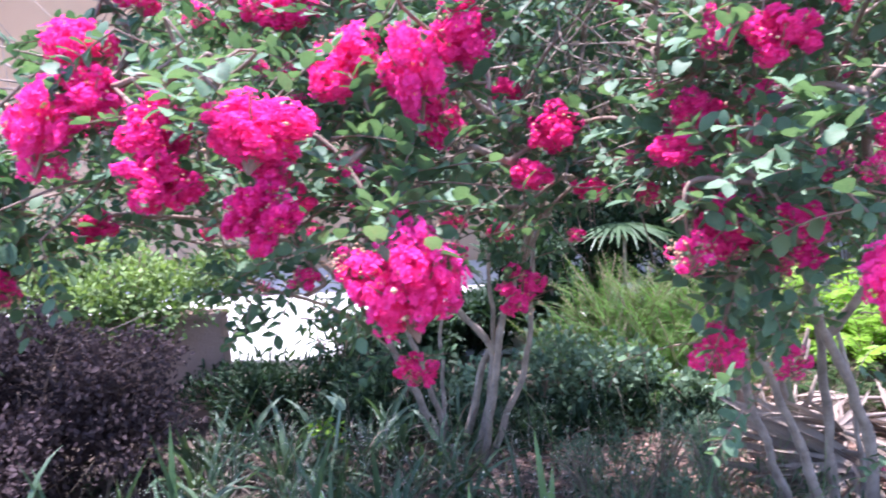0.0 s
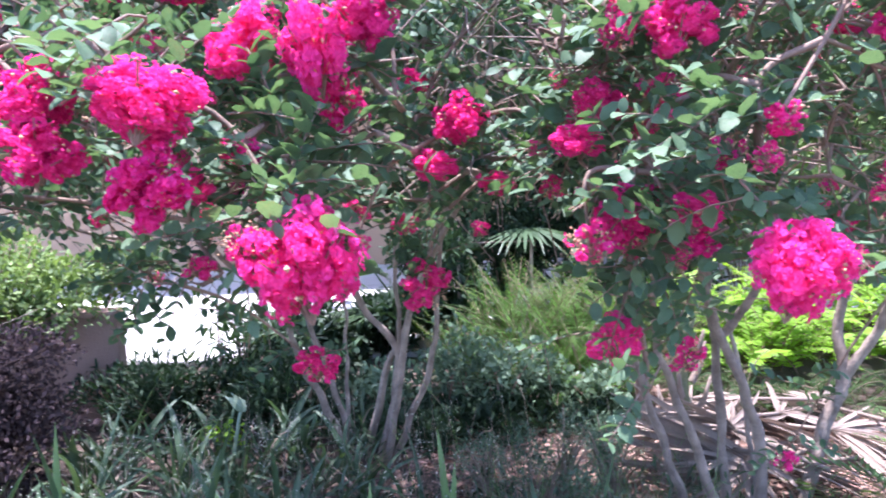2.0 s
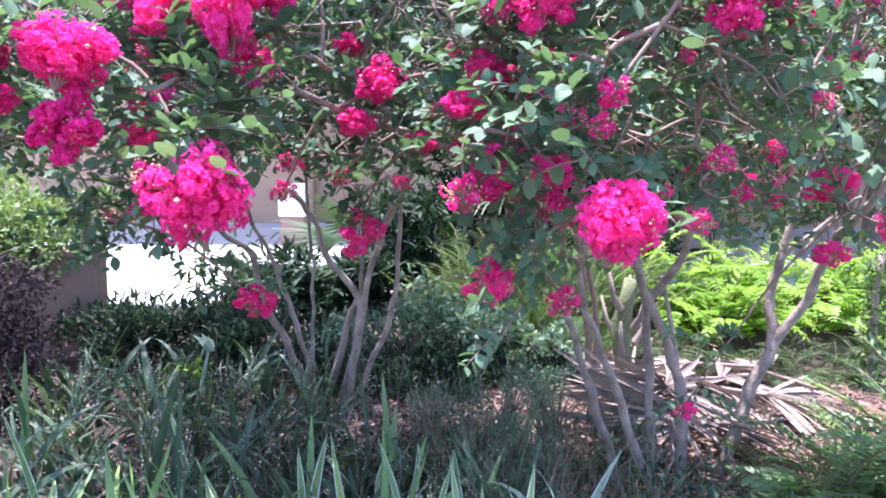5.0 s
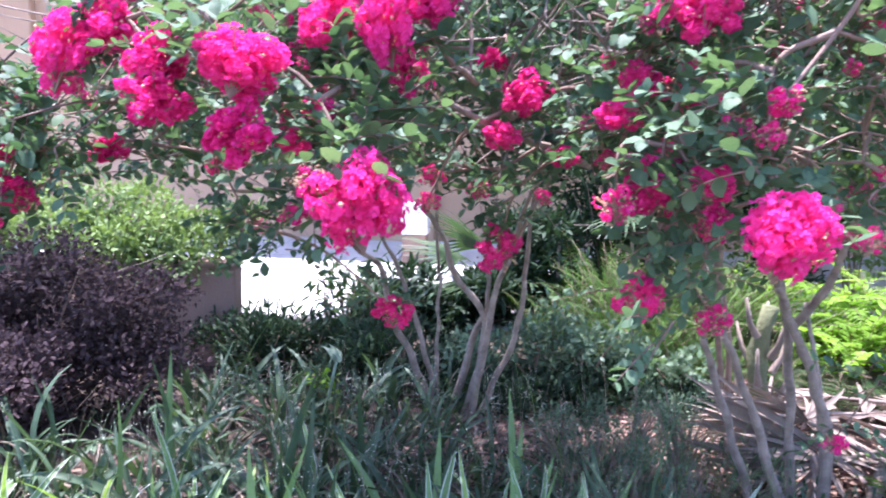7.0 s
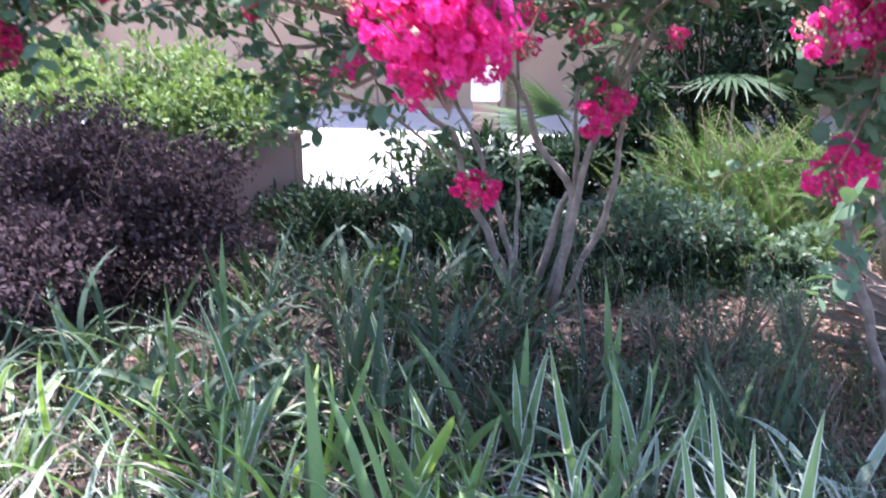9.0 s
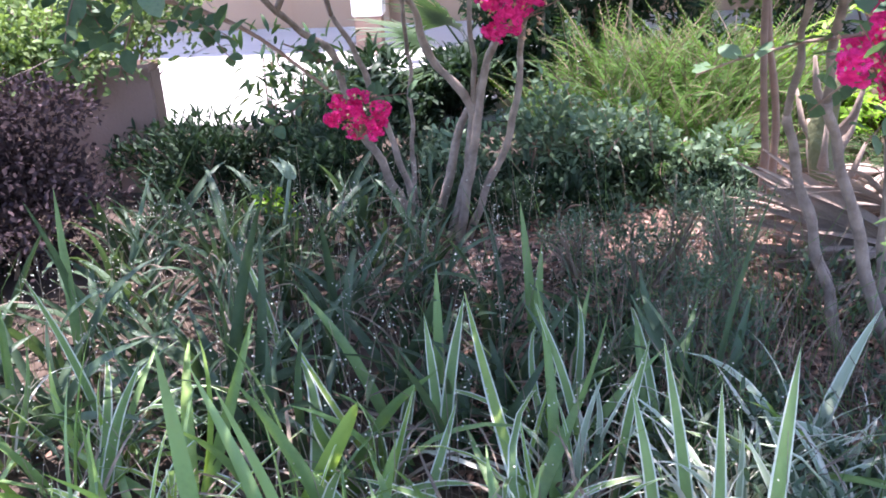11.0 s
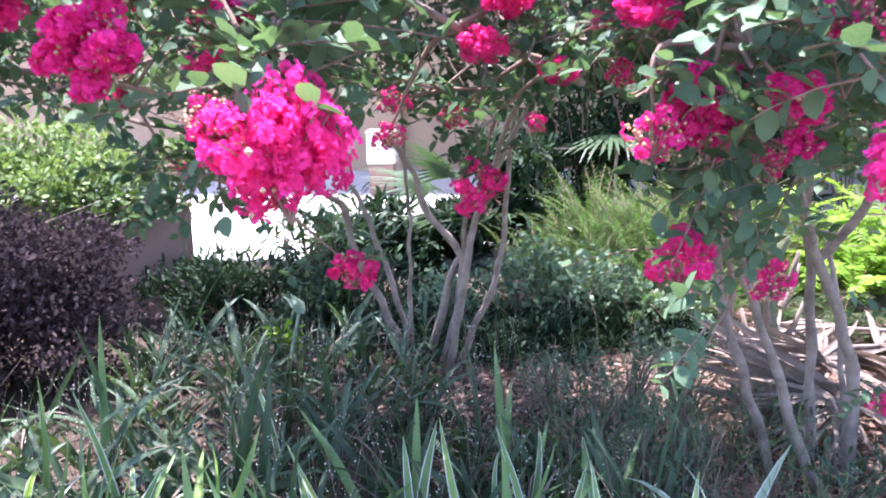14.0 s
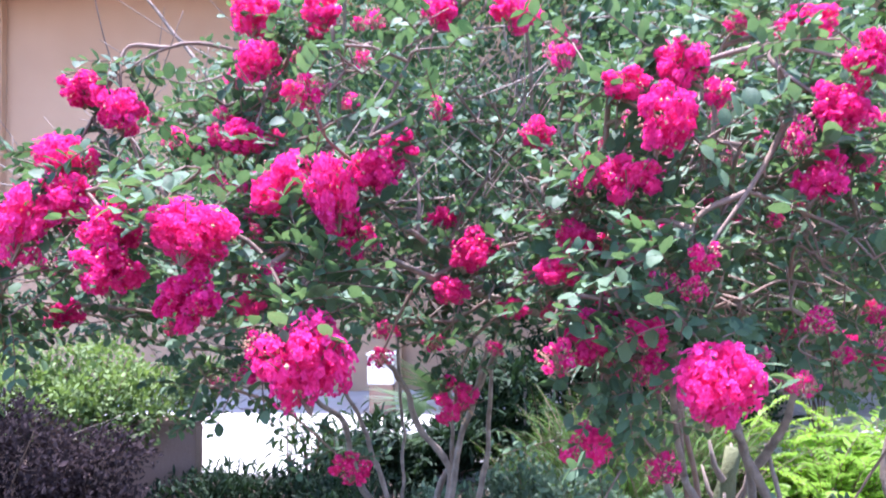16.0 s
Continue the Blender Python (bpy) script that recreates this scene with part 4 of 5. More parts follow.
def build_palms(rng):
    for i, (x, y, z, s) in enumerate(((0.92, 5.6, -0.05, 0.66), (1.2, 5.7, 0.0, 0.92), (1.55, 5.6, -0.05, 0.95), (1.05, 5.2, -0.1, 0.75), (1.9, 5.9, -0.05, 0.9), (1.45, 5.15, -0.1, 0.7))):
        rosette("coontie", "rounded dark green coontie with fine upright fronds", "cycad", x, y, z - 0.05, COONTIES, 110, rng, s, "coonties in the shade", 0.16)
    for x, y, s in ((2.05, 2.75, 0.8), (2.45, 2.9, 0.95), (2.3, 2.45, 0.8), (2.8, 3.1, 1.0), (2.15, 2.2, 0.7), (2.7, 2.6, 0.9)):
        rosette("cycad", "feathery green cycad with arching fronds at the bed's edge", "cycad", x, y, G - 0.03, CYCADS, 30, rng, s * 1.1, "feathery cycads", 0.09)
    for i in range(22):
        x, y = 2.3 + 0.3 * (i % 11) + rng.uniform(-0.1, 0.1), 5.5 + 0.6 * (i // 11) + rng.uniform(-0.15, 0.15)
        rosette("fern", "lime green fern lit by the sun above a dark bank", "fern", x, y, -0.08 + 0.14 * (i // 11) + rng.uniform(-0.05, 0.06), FERNS, 18, rng, rng.uniform(0.7, 0.95), "ferns on the bank", 0.1)
    # Low ferns whose dark colour stands for the shade under the bank.
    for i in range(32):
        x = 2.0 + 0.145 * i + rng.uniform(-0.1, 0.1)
        rosette("bank_fern", "bank fern with the shade put into its dark green", "fern", x, 4.9 + rng.uniform(-0.4, 0.35), G - 0.02, BANK_FERNS, 13, rng, rng.uniform(0.4, 0.58), "dark ferns at the bank's foot", 0.1)
    # the mounded bank under the ferns
    bank = Pile()
    v, t = [], []
    for j in range(13):
        for i in range(41):
            u, w = i / 40, j / 12
            x, y = 2.05 + 4.6 * u, 5.05 + 2.2 * w
            h = 0.3 * math.sin(math.pi * w) ** 0.6 * min(1, 6 * u + 0.15) * (0.85 + 0.3 * noise.noise(Vector((x * 2, y * 2, 4))))
            v.append((x, y, G - 0.06 + h))
    for j in range(12):
        for i in range(40):
            a = j * 41 + i
            t += [(a, a + 1, a + 42), (a, a + 42, a + 41)]
    bank.add(v, t, 0)
    tagged(place("bank", bank.mesh("bank", [M_SOIL], True)), "low dark earth bank under the ferns", "bank", kind="structure")
    # palm stump with old leaf bases, and dry fans round it
    stump = thing("palm_stump", "short mossy palm trunk with old leaf bases", "palm", (1.57, 3.85, G))
    pile = Pile()
    tube(pile, [Vector((0.03 * math.sin(i), 0.0, -0.03 + i * 0.115)) for i in range(8)], 0.058, 0.036, 12, 0, 0.12, rng)
    place("trunk", pile.mesh("trunk", [M_MOSS], True), stump)
    for i in range(13):
        a, z = i * 2.4, 0.08 + 0.046 * i
        pile = Pile()
        tube(pile, [Vector((0.05 * math.cos(a), 0.05 * math.sin(a), z)), Vector((0.10 * math.cos(a), 0.10 * math.sin(a), z + 0.07)), Vector((0.13 * math.cos(a), 0.13 * math.sin(a), z + 0.19))], 0.022, 0.006, 6, 0, 0.1, rng)
        place("leaf_base", pile.mesh("leaf_base", [M_DRY], True), stump)
    segs = [blade_segment(s, 0.42 + 0.03 * s, 0.08 + 0.1 * s) for s in range(5)]
    pile = Pile()
    tube(pile, [Vector((0, -0.4 + 0.1 * i, 0.0)) for i in range(5)], 0.013, 0.009, 6, 0)
    stalk = pile.mesh("stalk", [M_DRY], True)
    for x, y, z, rx, ry, rz, k in ((1.68, 3.5, 0.24, 22, 40, 70, 0.75), (1.75, 3.75, 0.16, -12, 25, -85, 1.0), (1.9, 3.9, 0.14, -10, -20, -100, 1.05),
                                   (1.72, 3.6, 0.10, -4, 10, 150, 0.8), (2.2, 4.2, 0.06, -5, 10, -70, 0.9), (2.35, 3.95, 0.05, -3, 15, -110, 1.0), (1.95, 3.55, 0.04, -2, -10, -95, 0.8), (2.5, 4.35, 0.05, -4, -12, 20, 0.9), (2.1, 4.4, 0.08, 0, 8, 80, 0.9), (1.75, 3.45, 0.08, -3, -40, 118, 0.8), (1.5, 3.75, 0.12, -6, 20, 35, 0.8)):
        f = thing("dry_palm_frond", "dry grey-brown fan palm frond lying by the stems", "palm frond", (0, 0, 0), "dry palm fronds on the ground")
        f.matrix_basis = pose(x, y, z, rx, ry, rz)
        place("stalk", stalk, f)
        for i in range(20):
            a = 115 * (i / 19 - 0.5) + rng.uniform(-3, 3)
            place("segment", segs[rng.integers(5)], f, pose(0, 0, 0, rng.uniform(-9, 9), rng.uniform(-30, 30), a) @ Matrix.Scale(k * rng.uniform(0.85, 1.1), 4))
    # one broad dry fan hangs beside the stems, facing the path
    hanging = thing("dry_palm_frond", "broad dry brown fan palm frond hanging beside the grey stems", "palm frond", (1.82, 3.52, 0.05), "dry palm fronds on the ground")
    place("stalk", stalk, hanging, pose(0, 0, 0, -8, 0, 80))
    for i in range(30):
        a = math.radians(142 + 54 * i / 29 + rng.uniform(-2.5, 2.5))
        b = basis((math.cos(a), -0.12 + rng.uniform(-0.08, 0.08), math.sin(a)), (0, -1, 0), rng.uniform(-0.5, 0.5))
        k = rng.uniform(1.25, 1.5) * (1 - 0.25 * (i / 29) ** 2)
        place("segment", segs[rng.integers(3)], hanging, Matrix([list(q) for q in b]).to_4x4() @ Matrix.Scale(k, 4))
    green = [fan_mesh(30 + s, M_DARK, 26, 0.55, 0.6, 3.4, 0.3) for s in range(3)]
    for x, y, h in ((1.15, 7.2, 0.9), (0.35, 7.0, 0.1), (2.0, 7.6, 1.6)):
        palm = thing("fan_palm", "dark green fan palm behind the flowering trees", "palm", (x, y, G), "fan palms")
        pile = Pile()
        tube(pile, [Vector((0, 0, -0.05 + h * i / 5)) for i in range(6)], 0.11, 0.09, 10, 0, 0.15, rng)
        place("trunk", pile.mesh("trunk", [M_MOSS], True), palm)
        for i in range(16):
            m = pose(0, 0, h, rng.uniform(-20, 65), 0, i * 137.5)
            place("fan", green[i % 3], palm, m)


# ---- shrubs ----
def shrub(name, label, category, at, blobs, n, shape, size, mat, rng, stalks=10, lift=0.3, shell=0.45, group="", bark=None):
    """Thin stalks from one foot and a crown of leaves."""
    plant = thing(name, label, category, at, group)
    base = np.array(at)
    pts, _ = blob_points(rng, blobs, stalks, 0.3)
    for q in pts:
        pile = Pile()
        tip, mid = Vector(q - base), Vector((q - base) * np.array((0.4, 0.4, 0.55)))
        tube(pile, smooth_line([Vector((rng.normal() * 0.04, rng.normal() * 0.04, -0.02)), mid, tip], 4), 0.009, 0.003, 5, 0)
        place("stalk", pile.mesh("stalk", [bark or M_TWIG], True), plant)
    local = [(tuple(np.array(c) - base), r) for c, r in blobs]
    foliage("leaves", rng, local, n, shape, size, mat, plant, shell, lift)
    return plant


def build_shrubs(rng):
    for x, y, w, h in ((-2.05, 3.85, 0.45, 0.96), (-2.6, 3.75, 0.5, 1.0), (-1.62, 3.9, 0.4, 0.74), (-3.15, 3.8, 0.55, 0.98), (-1.95, 3.4, 0.35, 0.62), (-2.5, 3.35, 0.4, 0.7)):
        mounds = [((x + rng.uniform(-0.5, 0.5) * w, y + rng.uniform(-0.25, 0.25), G + h * rng.uniform(0.12, 0.9)), (w * rng.uniform(0.3, 0.75), 0.3, h * rng.uniform(0.10, 0.26))) for _ in range(19)]
        shrub("loropetalum", "dark plum-brown leaved loropetalum shrub", "shrub", (x, y, G), mounds, 9500, SMALL, (0.018, 0.040), M_PURPLE, rng, 16, 0.2, 0.2, group="plum-leaved shrubs")
    for x, y, h in ((-1.75, 5.35, 0.92), (-2.25, 5.3, 1.08), (-2.9, 5.4, 1.08), (-2.2, 5.7, 1.0), (-3.6, 5.5, 1.05)):
        mounds = [((x + rng.uniform(-0.4, 0.4), y + rng.uniform(-0.42, 0.2), h * rng.uniform(0.55, 0.95)), (rng.uniform(0.16, 0.3), rng.uniform(0.16, 0.28), rng.uniform(0.09, 0.2))) for _ in range(9)]
        mounds += [((x + rng.uniform(-0.4, 0.35), 5.02 + rng.uniform(-0.04, 0.05), rng.uniform(0.56, 0.72)), (rng.uniform(0.15, 0.25), 0.08, rng.uniform(0.06, 0.12))) for _ in range(5)]
        mounds += [((x + rng.uniform(-0.3, 0.3), 4.93, rng.uniform(0.46, 0.62)), (rng.uniform(0.1, 0.2), 0.07, rng.uniform(0.05, 0.1))) for _ in range(4)]
        shrub("green_shrub", "fresh green leafy shrub growing behind a brown garden wall", "shrub", (x, y, G), mounds, 2300, SMALL, (0.032, 0.058), M_SHRUB, rng, 16, 0.4, 0.2, group="green shrubs behind the wall")
    # Backing shrubs in the darkened leaf colour, which paints in the gloom behind.
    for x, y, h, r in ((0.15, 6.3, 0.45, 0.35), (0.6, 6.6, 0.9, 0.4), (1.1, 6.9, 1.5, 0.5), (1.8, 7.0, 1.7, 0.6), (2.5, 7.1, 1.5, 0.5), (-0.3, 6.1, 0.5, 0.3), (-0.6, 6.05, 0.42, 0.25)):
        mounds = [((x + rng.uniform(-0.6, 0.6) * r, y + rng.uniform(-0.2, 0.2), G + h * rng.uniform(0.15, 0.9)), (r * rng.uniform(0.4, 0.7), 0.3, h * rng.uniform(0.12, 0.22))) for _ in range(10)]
        shrub("dark_shrub", "dense shrub behind the bed in a shade-darkened green", "shrub", (x, y, G), mounds, 2600, LANCE, (0.06, 0.13), M_DEEP, rng, 12, 0.4, 0.2, group="dark shrubs behind the bed")
    # Ground cover also wears the darkened green in place of cast shade.
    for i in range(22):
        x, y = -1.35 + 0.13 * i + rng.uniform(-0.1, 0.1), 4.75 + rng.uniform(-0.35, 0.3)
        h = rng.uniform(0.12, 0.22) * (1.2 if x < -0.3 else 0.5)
        shrub("ground_cover", "low leafy ground cover plant coloured dark for shade", "plant", (x, y, G), [((x, y, G + h), (0.3, 0.3, h * 1.15))], 1000, LANCE, (0.03, 0.075), M_DEEP, rng, 6, 0.6, 0.2, group="dark ground cover")
    for x, y, h in ((-0.85, 5.1, 0.70), (-0.72, 5.2, 0.62), (-0.55, 5.2, 0.6), (-0.35, 5.3, 0.55), (-0.7, 5.0, 0.5)):
        shrub("seedling", "slender dark leafy seedling before the bright walkway", "plant", (x, y, G), [((x, y, h - 0.12), (0.16, 0.12, 0.2)), ((x, y, h * 0.5), (0.14, 0.12, 0.25))], 58, LANCE, (0.07, 0.12), M_DARK, rng, 5, 0.2, group="slender seedlings")
    for x, y, s in ((0.15, 4.7, 0.8), (0.5, 4.75, 1.0), (0.8, 4.65, 1.0), (1.1, 4.7, 0.8), (1.35, 4.6, 0.55), (0.65, 4.95, 1.1)):
        shrub("grey_green_shrub", "loose small-leaved grey-green shrub in dappled light", "shrub", (x, y, G), [((x + rng.uniform(-0.15, 0.15), y + rng.uniform(-0.15, 0.15), 0.05 + rng.uniform(-0.05, 0.3) * s), (rng.uniform(0.12, 0.2) * s, 0.18, rng.uniform(0.1, 0.2) * s)) for _ in range(7)] + [((x, y, 0.06 * s), (0.25 * s, 0.3, 0.3 * s))], 640, SMALL, (0.028, 0.058), M_SILVER, rng, 12, 0.4, group="grey-green shrubs")
    for x, y, h in ((0.78, 3.35, 0.42), (0.95, 3.6, 0.46), (1.12, 3.35, 0.5), (0.9, 3.05, 0.4), (1.22, 3.7, 0.42), (1.05, 2.95, 0.38), (0.62, 3.75, 0.34)):
        clumps = [((x + rng.uniform(-0.1, 0.1), y + rng.uniform(-0.08, 0.08), G + h * rng.uniform(0.25, 0.9)), (rng.uniform(0.05, 0.1), 0.08, h * rng.uniform(0.12, 0.22))) for _ in range(9)]
        shrub("wispy_weed", "thin wispy grey-green weed over the fallen leaves", "plant", (x, y, G), clumps, 620, LANCE, (0.014, 0.034), M_SILVER, rng, 16, 0.6, 0.1, group="wispy weeds", bark=M_STRAW)
    for x, y, h, r in ((3.4, 7.6, 2.2, 0.8), (4.6, 7.7, 2.4, 0.9), (2.8, 7.9, 1.8, 0.6), (5.6, 7.4, 2.2, 0.8)):
        shrub("sunny_shrub", "yellow-green shrub in full sun behind the bed", "shrub", (x, y, G), [((x + rng.uniform(-0.6, 0.6) * r, y + rng.uniform(-0.4, 0.3), h * rng.uniform(0.2, 0.95)), (r * rng.uniform(0.25, 0.5), 0.3, h * rng.uniform(0.08, 0.16))) for _ in range(14)], 3200, SMALL, (0.05, 0.09), M_SHRUB, rng, 12, 0.4, group="sunlit shrubs")


def shade_tree(x, y, h, r, n, rng):
    tree = thing("shade_tree", "tall dark green tree behind the flower bed", "tree", (x, y, G), "dark trees behind the bed")
    pile = Pile()
    tube(pile, smooth_line([(0, 0, -0.1), (0.1, 0.05, h * 0.35), (-0.05, 0.1, h * 0.7), (0.05, 0, h * 0.95)], 5), 0.16, 0.03, 10, 0, 0.1, rng)
    place("trunk", pile.mesh("trunk", [M_BARK], True), tree)
    blobs = [((rng.normal() * r * 0.55, rng.normal() * r * 0.4, h * rng.uniform(0.3, 0.95)), (r * rng.uniform(0.35, 0.6), r * rng.uniform(0.35, 0.55), h * 0.16)) for _ in range(11)]
    for c, q in blobs:
        pile = Pile()
        tube(pile, smooth_line([(0, 0, c[2] * 0.6), (c[0] * 0.5, c[1] * 0.5, c[2] * 0.85), c], 4), 0.04, 0.012, 6, 0, 0.1, rng)
        place("limb", pile.mesh("limb", [M_BARK], True), tree)
    foliage("crown", rng, blobs, n, SMALL, (0.08, 0.15), M_DARK, tree, 0.3, 0.1)


def build_trees(rng):
    for x, y, h, r in ((1.6, 8.9, 5.0, 1.5), (3.4, 9.0, 5.2, 1.7), (5.6, 8.8, 5.2, 1.8), (7.6, 8.0, 5.5, 2.0)):
        shade_tree(x, y, h, r, 6500, rng)


def build_planter():
    p = thing("garden_wall", "low brown stucco garden wall before green shrubs", "wall", (0, 0, 0))
    part("side_wall", box_bm(-5.2, -1.4, 4.98, 5.12, G - 0.1, 0.55, 0.008), M_PLANTER, p)
    part("cap", box_bm(-5.2, -1.39, 4.965, 5.135, 0.552, 0.585, 0.008), M_PLANTER, p)


def build_litter(rng):
    for shape, n, size, name in ((SMALL, 15000, (0.010, 0.026), "leaf_litter"), (LANCE, 11000, (0.025, 0.08), "dry_needles")):
        at, ways = [], []
        while len(at) < n:
            x, y = rng.uniform(-1.5, 3.9), rng.uniform(2.0, 5.4)
            edge = math.hypot((x - 1.2) / 2.7, (y - 3.7) / 1.75) + 0.22 * noise.noise(Vector((x * 2, y * 2, 5)))
            if edge > rng.uniform(0.8, 1.05) or (x < 0.2 and rng.random() < 0.95) or (x > 1.9 and y > 4.55):
                continue
            at.append((x, y, ground_z(x, y) + rng.uniform(0.0, 0.02)))
            a = rng.uniform(0, 6.3)
            ways.append((math.cos(a), math.sin(a), rng.uniform(-0.3, 0.45)))
        v, t = spread(shape, np.array(at), np.array(ways), rng.uniform(*size, n), rng.uniform(-1.1, 1.1, n))
        tagged(place(name, mesh_of(name, v, t, [M_LITTER], smooth=True)), "dry pinkish brown fallen leaves on the soil", "litter", kind="stuff")
    pile = Pile()
    for i in range(420):
        x, y = rng.uniform(0.2, 3.2), rng.uniform(2.6, 5.0)
        a, ln = rng.uniform(0, 6.3), rng.uniform(0.08, 0.35)
        z = ground_z(x, y) + 0.012
        d = Vector((math.cos(a) * ln, math.sin(a) * ln, rng.uniform(0, 0.04)))
        p = Vector((x, y, z))
        tube(pile, [p, p + d * 0.5 + Vector((0, 0, rng.uniform(0, 0.02))), p + d], 0.003, 0.0015, 4, 0)
    tagged(place("fallen_twigs", pile.mesh("fallen_twigs", [M_TWIG])), "thin fallen twigs on the soil", "twigs", kind="stuff")
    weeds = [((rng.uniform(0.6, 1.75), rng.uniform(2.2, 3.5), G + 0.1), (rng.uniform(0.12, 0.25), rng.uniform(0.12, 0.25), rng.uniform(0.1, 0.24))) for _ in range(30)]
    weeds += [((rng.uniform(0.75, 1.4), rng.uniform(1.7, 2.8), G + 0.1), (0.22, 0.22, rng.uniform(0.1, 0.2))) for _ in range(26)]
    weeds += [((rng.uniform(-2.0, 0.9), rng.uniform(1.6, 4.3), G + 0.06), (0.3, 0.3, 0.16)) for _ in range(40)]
    # Both weed colours have shade mixed in; the patch between plants is darkest.
    for patch, n, mat, label in ((weeds[:56], 6500, M_SHADE_FLAX, "low tangled green weeds beside the dry palm fronds"), (weeds[56:], 4500, M_DEEP, "low tangled weeds between the plants, darkened for shade")):
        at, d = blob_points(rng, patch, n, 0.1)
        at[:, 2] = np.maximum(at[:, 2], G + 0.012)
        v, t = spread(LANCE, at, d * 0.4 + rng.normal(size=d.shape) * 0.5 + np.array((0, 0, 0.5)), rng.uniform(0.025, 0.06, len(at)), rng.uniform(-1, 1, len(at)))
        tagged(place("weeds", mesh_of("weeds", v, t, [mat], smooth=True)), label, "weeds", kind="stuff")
    pile = Pile()
    for i in range(620):
        x, y = rng.uniform(0.6, 1.4), rng.uniform(2.2, 3.5)
        if rng.random() < 0.35:
            x, y = rng.uniform(-1.8, 1.4), rng.uniform(1.6, 4.4)
        h, a = rng.uniform(0.15, 0.5), rng.uniform(0, 6.3)
        p = Vector((x, y, ground_z(x, y) - 0.005))
        lean = Vector((math.cos(a), math.sin(a), 0)) * h * rng.uniform(0.1, 0.6)
        tube(pile, [p, p + lean * 0.3 + Vector((0, 0, h * 0.6)), p + lean + Vector((0, 0, h))], 0.0016, 0.0007, 3, int(rng.integers(0, 2)))
    seeds = Pile()
    bead = np.array([(1, 0, 0), (-1, 0, 0), (0, 1, 0), (0, -1, 0), (0, 0, 1), (0, 0, -1)])
    sides = [(4, 0, 2), (4, 2, 1), (4, 1, 3), (4, 3, 0), (5, 2, 0), (5, 1, 2), (5, 3, 1), (5, 0, 3)]
    for i in range(210):
        x, y = rng.uniform(-1.3, 0.9), rng.uniform(1.9, 4.1)
        h, a = rng.uniform(0.3, 0.5), rng.uniform(0, 6.3)
        p = Vector((x, y, ground_z(x, y) - 0.005))
        top = p + Vector((math.cos(a) * 0.1, math.sin(a) * 0.1, h))
        tube(seeds, [p, p.lerp(top, 0.5) + Vector((0, 0, 0.03)), top], 0.0014, 0.0007, 3, 0)
        for k in range(9):
            q = p.lerp(top, rng.uniform(0.6, 1.0)) + Vector(rng.normal(size=3) * 0.022)
            seeds.add(bead * rng.uniform(0.0016, 0.0032) + np.array(q), sides, 1)
    tagged(place("seed_stalks", seeds.mesh("seed_stalks", [M_STRAW, M_PALE])), "thin stalks with tiny pale seed heads among the flax", "seed stalks", kind="stuff")
    tagged(place("wispy_grass", pile.mesh("wispy_grass", [M_STRAW, M_FLAX])), "thin wispy grass and dry stalks", "grass", kind="stuff")


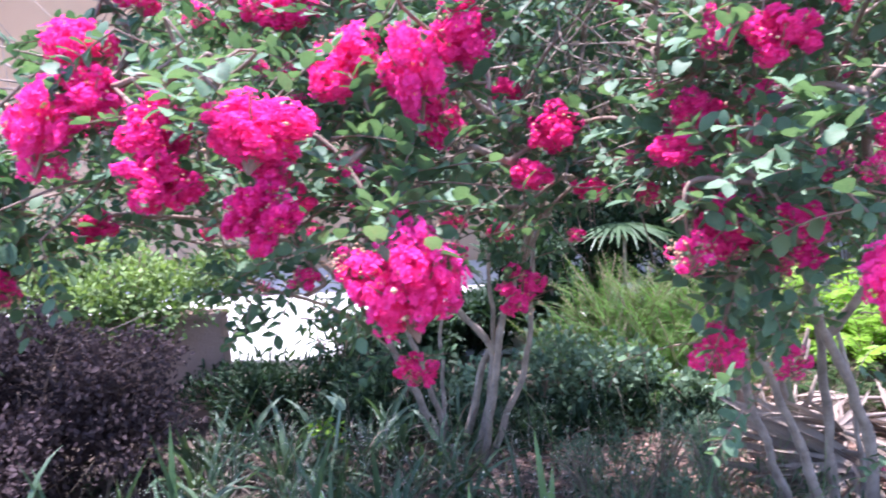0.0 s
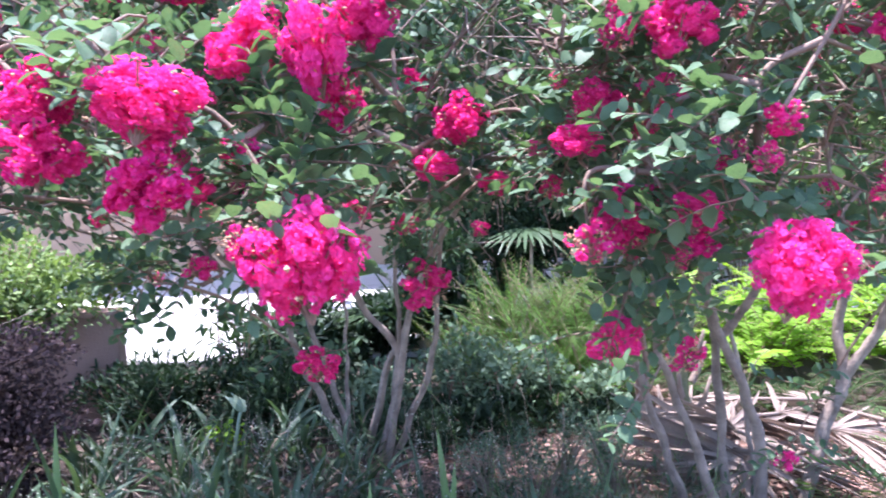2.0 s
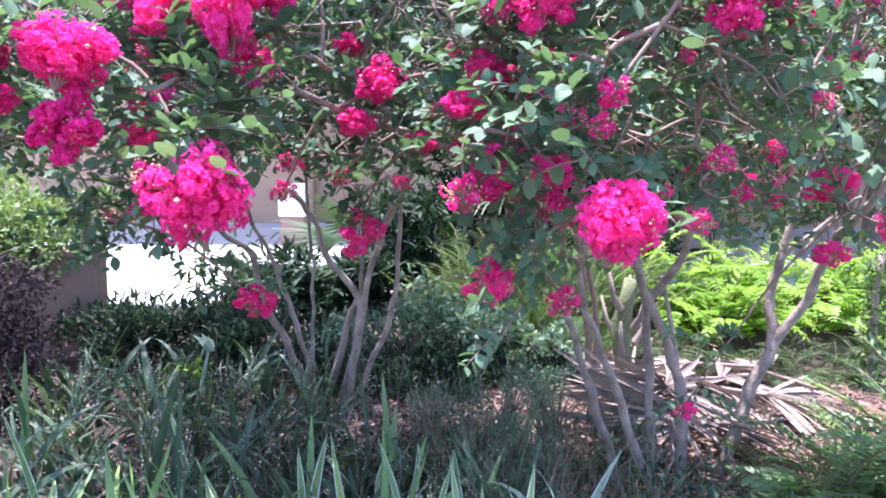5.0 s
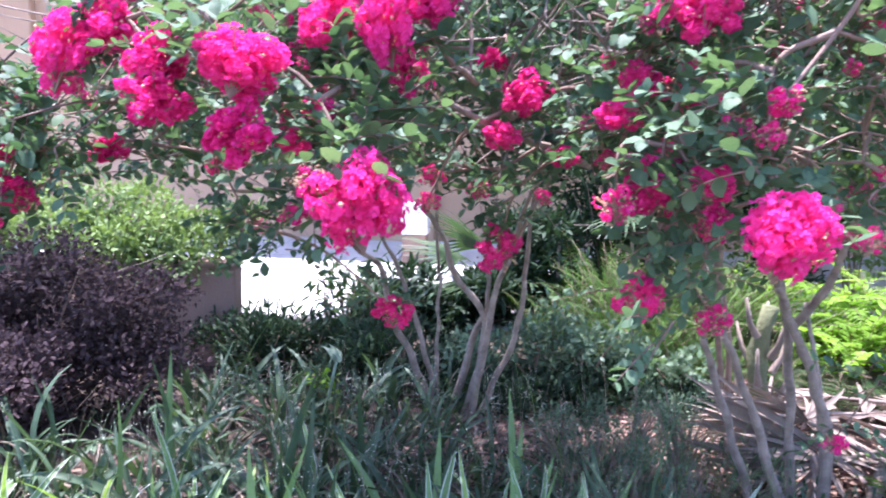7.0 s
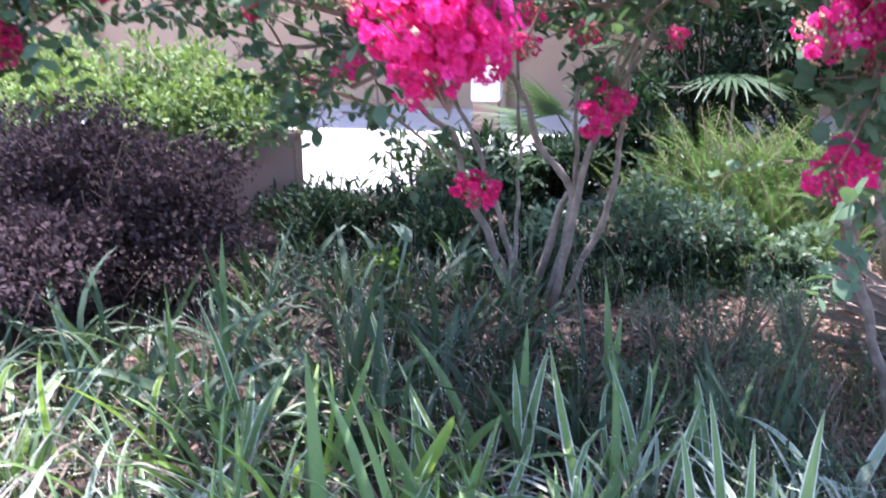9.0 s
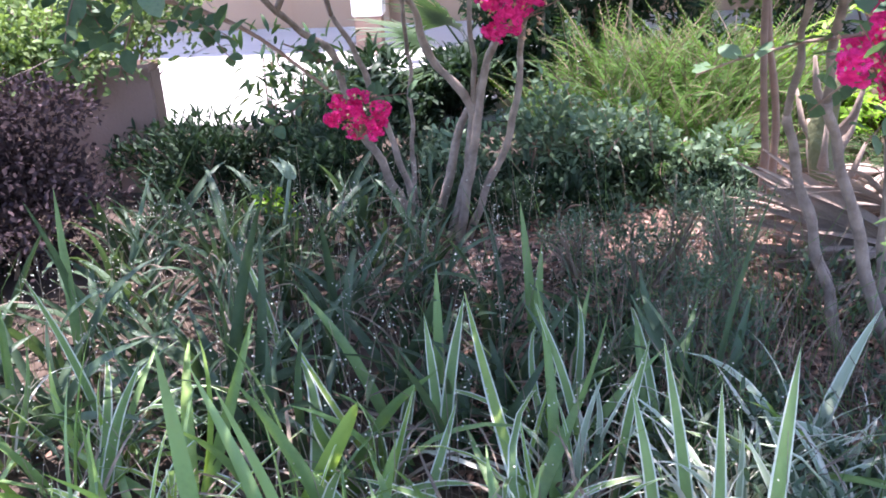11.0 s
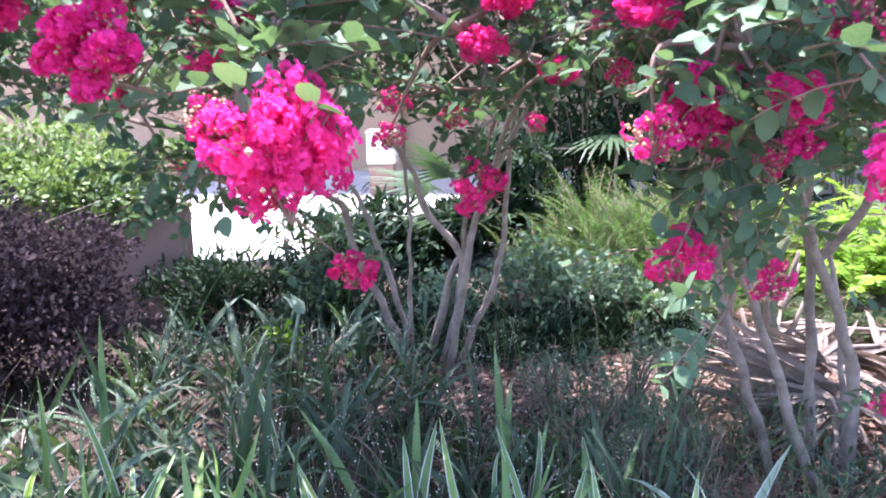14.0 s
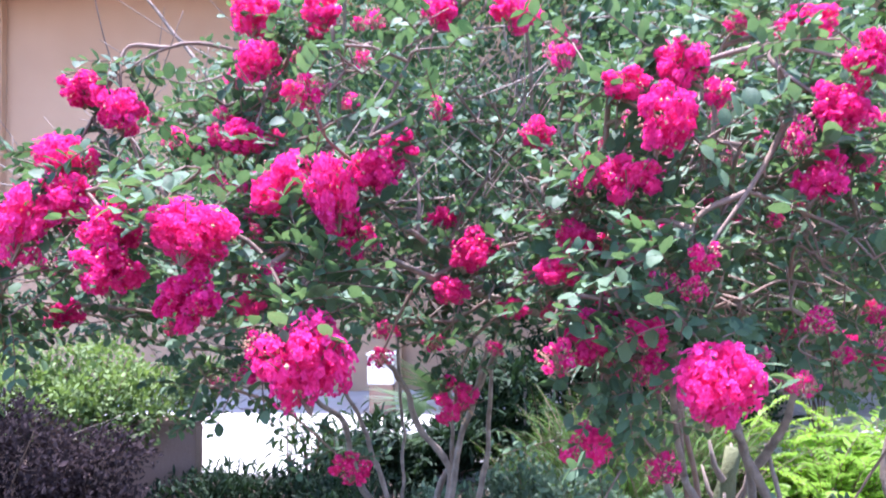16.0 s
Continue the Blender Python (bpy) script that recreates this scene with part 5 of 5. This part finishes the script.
def build_small_things(rng):
    # Made-up white box on a foot, standing in for a sunlit white patch.
    box = thing("bright_patch_box", "small white box on a stucco foot, added as a bright patch", "utility box", (-0.78, 9.0, G + 0.05))
    part("foot", box_bm(-0.13, 0.13, 0.02, 0.28, 0.0, 0.33, 0.012), M_PLANTER, box, "brown stucco foot")
    part("body", box_bm(-0.15, 0.15, 0.0, 0.3, 0.332, 0.64, 0.012), M_WHITE, box)
    part("lid", box_bm(-0.162, 0.162, -0.012, 0.312, 0.642, 0.675, 0.012), M_WHITE, box)
    rail = thing("garden_rail", "low rail with one thin pale bar before the dark shrubs", "rail", (0.95, 6.4, G))
    for x in (-0.26, 0.3):
        part("post", box_bm(x, x + 0.022, -0.012, 0.012, -0.05, 0.86, 0.004), M_BARK, rail, "dark wooden post")
    part("bar", box_bm(-0.28, 0.34, -0.028, -0.017, 0.838, 0.849, 0.003), M_DRY, rail, "pale weathered bar")
    dead = thing("dead_branch", "bare forked dead branch leaning before the brown wall", "branch", (0, 0, 0))
    for pts, r in (([(-2.3, 4.2, G - 0.02), (-2.061, 4.35, 0.487), (-1.57, 4.35, 0.732)], 0.006), ([(-1.873, 4.35, 0.582), (-1.545, 4.35, 0.663)], 0.004)):
        pile = Pile()
        tube(pile, smooth_line(pts, 6), r, 0.002, 6, 0, 0.08, rng)
        place("branch", pile.mesh("branch", [M_BARK], True), dead)
    shrub("seedling", "tiny bright green seedling among dark ground cover", "plant", (-0.64, 4.2, G), [((-0.64, 4.2, 0.1), (0.09, 0.07, 0.04)), ((-0.6, 4.22, 0.04), (0.06, 0.06, 0.04))], 60, SMALL, (0.03, 0.05), M_FERN, rng, 5, 0.3, group="slender seedlings")
    leaf = thing("fan_leaf", "small pale grey-green drooping fan leaf on a thin stalk", "leaf", (-0.6, 4.0, ground_z(-0.6, 4.0) - 0.02))
    place("fan", fan_mesh(77, M_FLAX_GREY, 8, 0.09, 0.36, 1.3, 0.9), leaf, pose(0, 0, 0, 80, 20, 40))
    post = thing("vine_post", "thin post wrapped in pale green trailing vine", "post", (3.2, 4.5, G))
    pile = Pile()
    tube(pile, [Vector((0.01 * math.sin(i), 0, -0.03 + 0.12 * i)) for i in range(8)], 0.022, 0.018, 8, 0, 0.1, rng)
    place("pole", pile.mesh("pole", [M_BARK], True), post)
    foliage("vine", rng, [((0, 0, 0.1 + 0.11 * i), (0.075, 0.075, 0.09)) for i in range(7)], 900, SMALL, (0.02, 0.04), M_SHRUB, post, 0.5, -0.3)
    # two thin bare poles behind the right-hand tree
    for k, pts in enumerate(([(1.463, 4.2, 0.222), (1.437, 4.2, 0.45), (1.403, 4.2, 0.854)], [(1.516, 4.25, 0.207), (1.502, 4.25, 0.437), (1.409, 4.2, 0.9)])):
        pole = thing("bare_sapling", "bare brown sapling stem behind the flowering trees", "sapling", (0, 0, 0), "bare saplings")
        pts = [(pts[0][0], pts[0][1], G - 0.03)] + pts + [(pts[-1][0] - 0.02, pts[-1][1], 1.7)]
        pile = Pile()
        tube(pile, smooth_line(pts, 5), 0.019, 0.012, 8, 0, 0.07, rng)
        place("stem", pile.mesh("stem", [M_TWIG], True), pole)


build_structure()
rng_all = np.random.default_rng(21)
build_planter()
build_trees(rng_all)
build_palms(rng_all)
build_shrubs(rng_all)
build_myrtles()
build_flax()
build_litter(rng_all)
build_small_things(rng_all)
